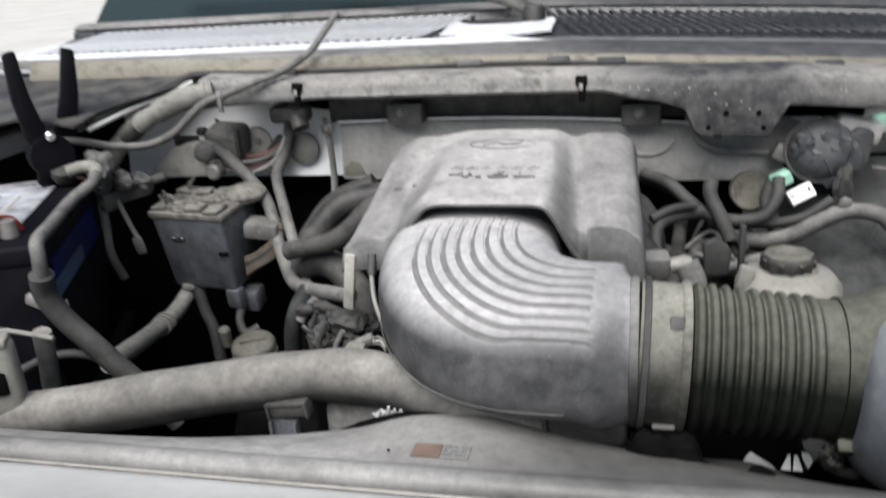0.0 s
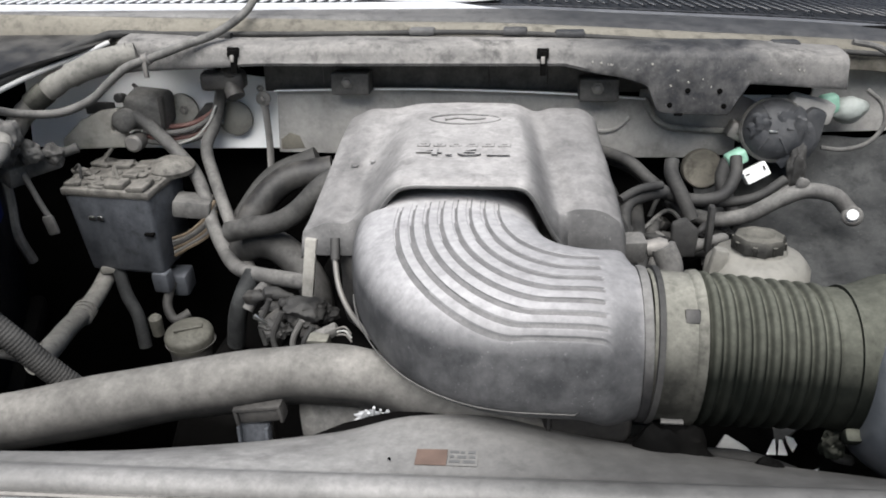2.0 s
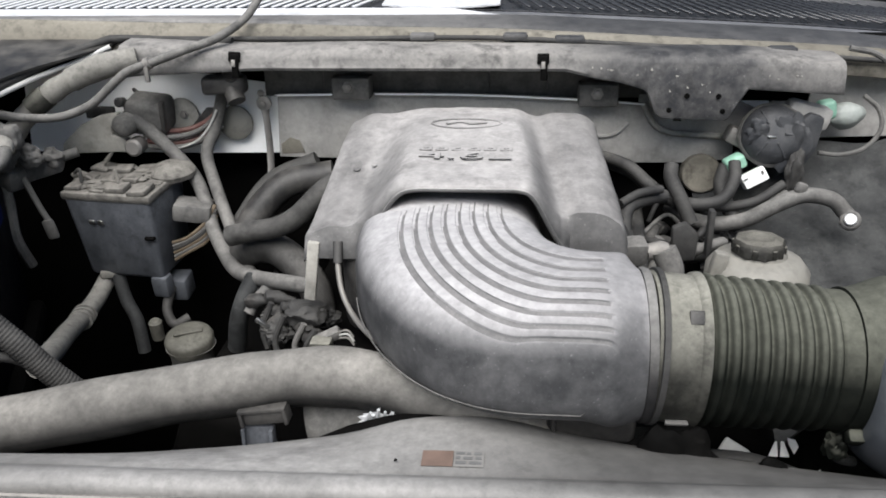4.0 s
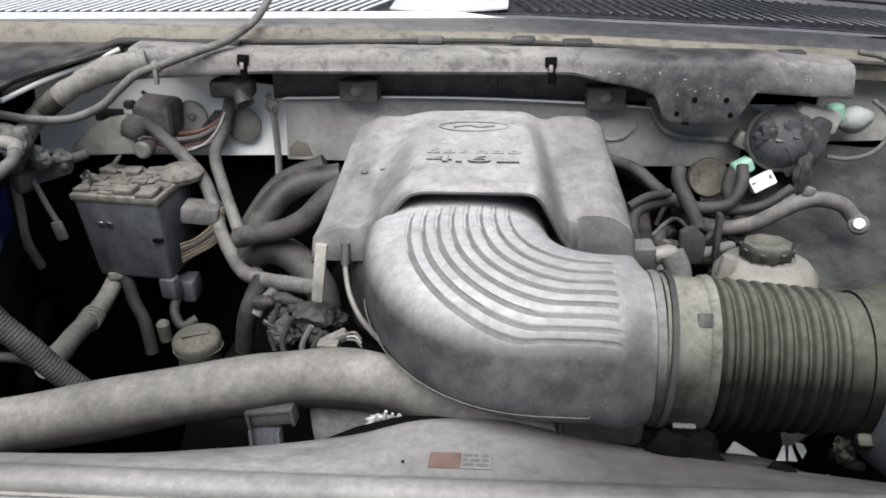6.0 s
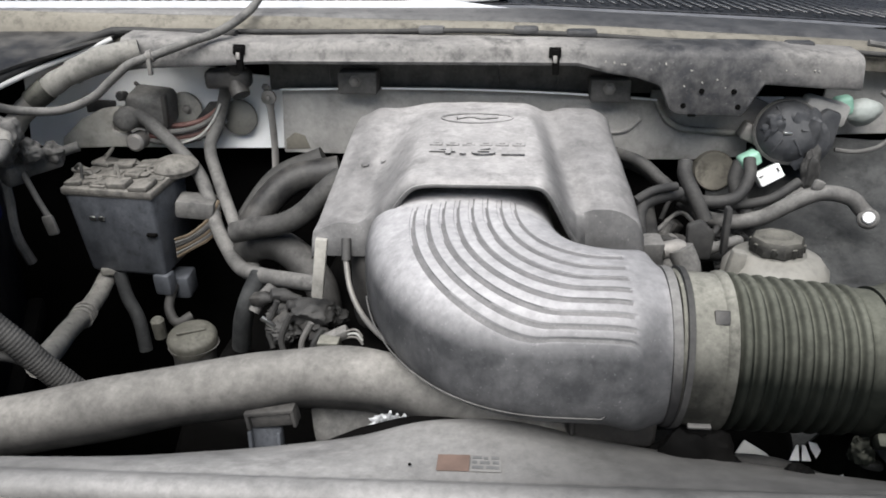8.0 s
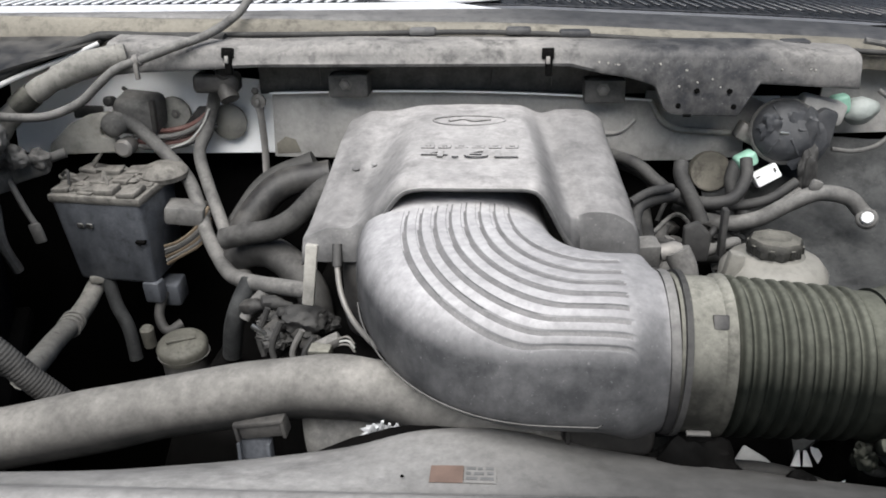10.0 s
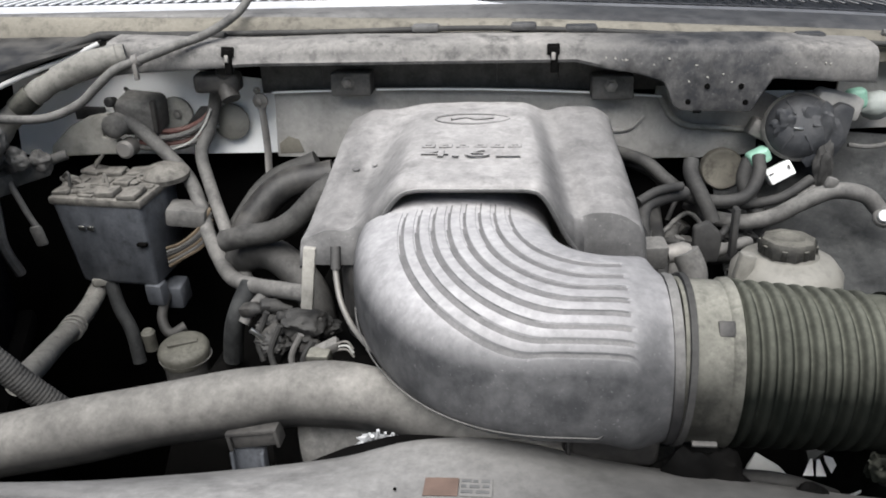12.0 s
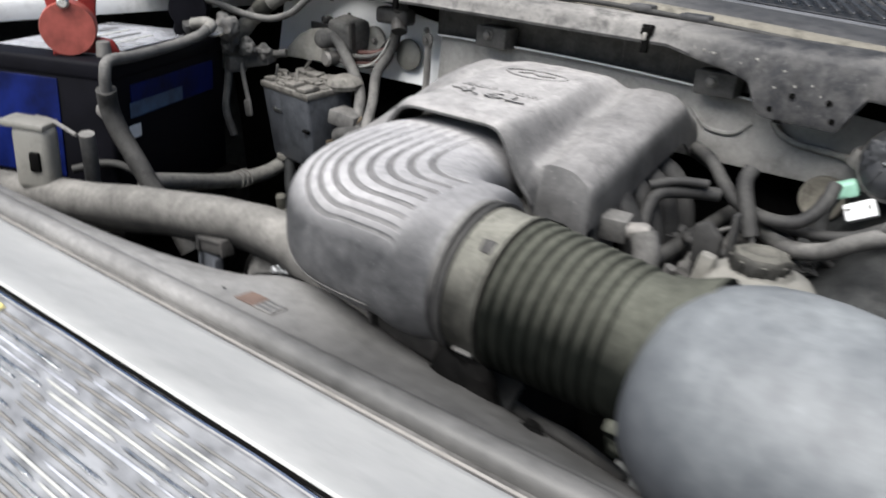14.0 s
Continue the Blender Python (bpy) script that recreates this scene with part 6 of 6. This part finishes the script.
    part("rail", tube([(0.155, 0.74, 1.020), (0.165, 0.80, 1.024), (0.172, 0.88, 1.030), (0.178, 0.95, 1.035)], 0.008, 6, 12), M_RUBBER, e)
    rnd = random.Random(21)
    for k in range(4):
        y = 0.77 + 0.045 * k
        part("injector", lathe([(0.007, 0), (0.009, 0.006), (0.009, 0.020), (0.006, 0.024), (0.006, 0.034), (0, 0.035)], at(0.176 + 0.004 * k, y, 0.995, 0, 18), 14), M_LOOM, e)
        part("injector_plug", box(0.016, 0.014, 0.012, at(0.196 + 0.003 * k, y + 0.004, 1.020, 8 * k, 20, 15 * k), 0.003), M_BLACK, e)
    for k in range(9):
        x, y, z = rnd.uniform(0.15, 0.25), rnd.uniform(0.80, 0.92), rnd.uniform(1.000, 1.045)
        part("hose", tube([(x, y, z - 0.02), (x + rnd.uniform(0.005, 0.02), y + rnd.uniform(-0.02, 0.02), z), (x + rnd.uniform(0.02, 0.05), y + rnd.uniform(-0.03, 0.03), z + rnd.uniform(0.0, 0.02)), (x + rnd.uniform(0.05, 0.08), y + rnd.uniform(-0.03, 0.03), z - 0.01)], rnd.uniform(0.0025, 0.006), 6, 10), M_RUBBER if k % 3 else M_LOOM, e)
    for k in range(5):
        part("clod", lump((rnd.uniform(0.15, 0.27), rnd.uniform(0.82, 0.93), rnd.uniform(1.0, 1.03)), (0.014, 0.014, 0.009), 0.6, 1.6, k + 30), M_RUBBER, e, "oily caked lump")
    # things seen low, past the hose
    w = thing("fan_duct", "white plastic duct edge below the intake hose", "duct", base=(0.236, 0.63, 0.90))
    blade = plate([(-0.026, -0.032), (-0.030, -0.012), (-0.022, 0.014), (-0.012, 0.026), (0.006, 0.014), (0.022, -0.008), (0.034, -0.030)], 0.004, at(0.244, 0.632, 0.899, -42, 0, 6), 0.0015)
    part("rim", blade, M_LABELW, w)
    part("bracket", lump((0.146, 0.502, 0.990), (0.034, 0.012, 0.040), 0.3, 1.4, 90), M_DEEP, w, "near black bracket beside the duct")
    part("bracket", lump((0.214, 0.490, 1.000), (0.010, 0.008, 0.014), 0.3, 1.4, 95), M_DEEP, w, "near black bracket beside the duct")
    # white plates added in place of bright ground showing through openings; no real clips
    c = thing("daylight_wedges", "small white wedges standing in for daylight through openings beside the radiator", "clip", base=(0.251, 0.585, 0.95))
    pm = at(0.254, 0.585, 0.954, -38) @ Matrix.Scale(0.78, 4)
    for pts in (((-0.013, -0.009), (-0.005, 0.007), (-0.003, 0.007), (-0.003, -0.009)), ((-0.001, -0.009), (0.001, 0.007), (0.004, 0.007), (0.009, -0.009)), ((0.009, 0.004), (0.008, 0.011), (0.016, 0.009), (0.019, 0.002), (0.014, -0.006)), ((0.024, -0.027), (0.040, -0.020), (0.039, -0.023), (0.024, -0.031)), ((0.027, -0.042), (0.041, -0.030), (0.047, -0.046), (0.028, -0.044))):
        part("clip", plate(pts, 0.002, pm, 0.0004), M_WHITE, c)
    e2 = thing("steering_lines", "dark oily steering lines and bracket below the intake hose", "pipe", base=(0.19, 0.53, 0.98))
    for k, (dy, dz, r) in enumerate(((0, 0, 0.006), (0.016, -0.010, 0.005), (-0.012, -0.022, 0.0045), (0.008, -0.034, 0.007))):
        part("line", tube([(0.095, 0.548 + dy, 0.990 + dz), (0.140, 0.540 + dy, 0.984 + dz), (0.175, 0.546 + dy, 0.972 + dz), (0.215, 0.538 + dy, 0.976 + dz), (0.255, 0.55 + dy, 0.955 + dz)], r, 6, 10), M_LINER if k % 2 else M_RUBBER, e2)
    part("bracket", box(0.050, 0.030, 0.004, at(0.150, 0.530, 0.994, 18, 6, 12), 0.001), M_LINER, e2)
    for n in range(4):
        part("clod", lump((0.125 + 0.03 * n, 0.535, 0.968 - 0.004 * n), (0.014, 0.010, 0.010), 0.6, 1.6, n + 120), M_LINER, e2, "oily caked lump")
    v = thing("brake_valve", "dusty metal fitting below the hose clamp", "fitting", base=(0.27, 0.53, 1.0))
    part("body", lump((0.264, 0.516, 1.008), (0.008, 0.007, 0.011), 0.4, 1.6, 91), M_HOSE, v)
    part("stub", tube([(0.262, 0.520, 1.002), (0.272, 0.524, 0.992), (0.285, 0.53, 0.985)], 0.004, 6, 10), M_LINER, v)
    t = thing("washer_tank", "pale dusty washer tank by the fender", "tank", base=(0.44, 0.70, 1.0))
    part("tank", box(0.09, 0.12, 0.14, at(0.455, 0.70, 1.02, 0, 0, 10), 0.02, 4), M_TANK, t)


driver_side()


def fender_apron():
    rows = []
    for i in range(33):
        x = mix(0.250, 0.66, i / 32)
        sag = -0.050 * (1 - step(0.25, 0.33, x)) + 0.05 * step(0.42, 0.6, x)
        rows.append([(x, mix(0.985, 0.66, t) + 0.01 * math.sin(x * 25), mix(1.105, 0.925, t ** 0.75) + sag + 0.006 * noise.noise(Vector((x * 14, t * 5, 2)))) for t in (k / 14 for k in range(15))])
    solo("fender_apron", sheet(rows, 0.003), M_LINER, "dusty dark apron panel between servo and fender", "fender apron", kind="structure")


fender_apron()
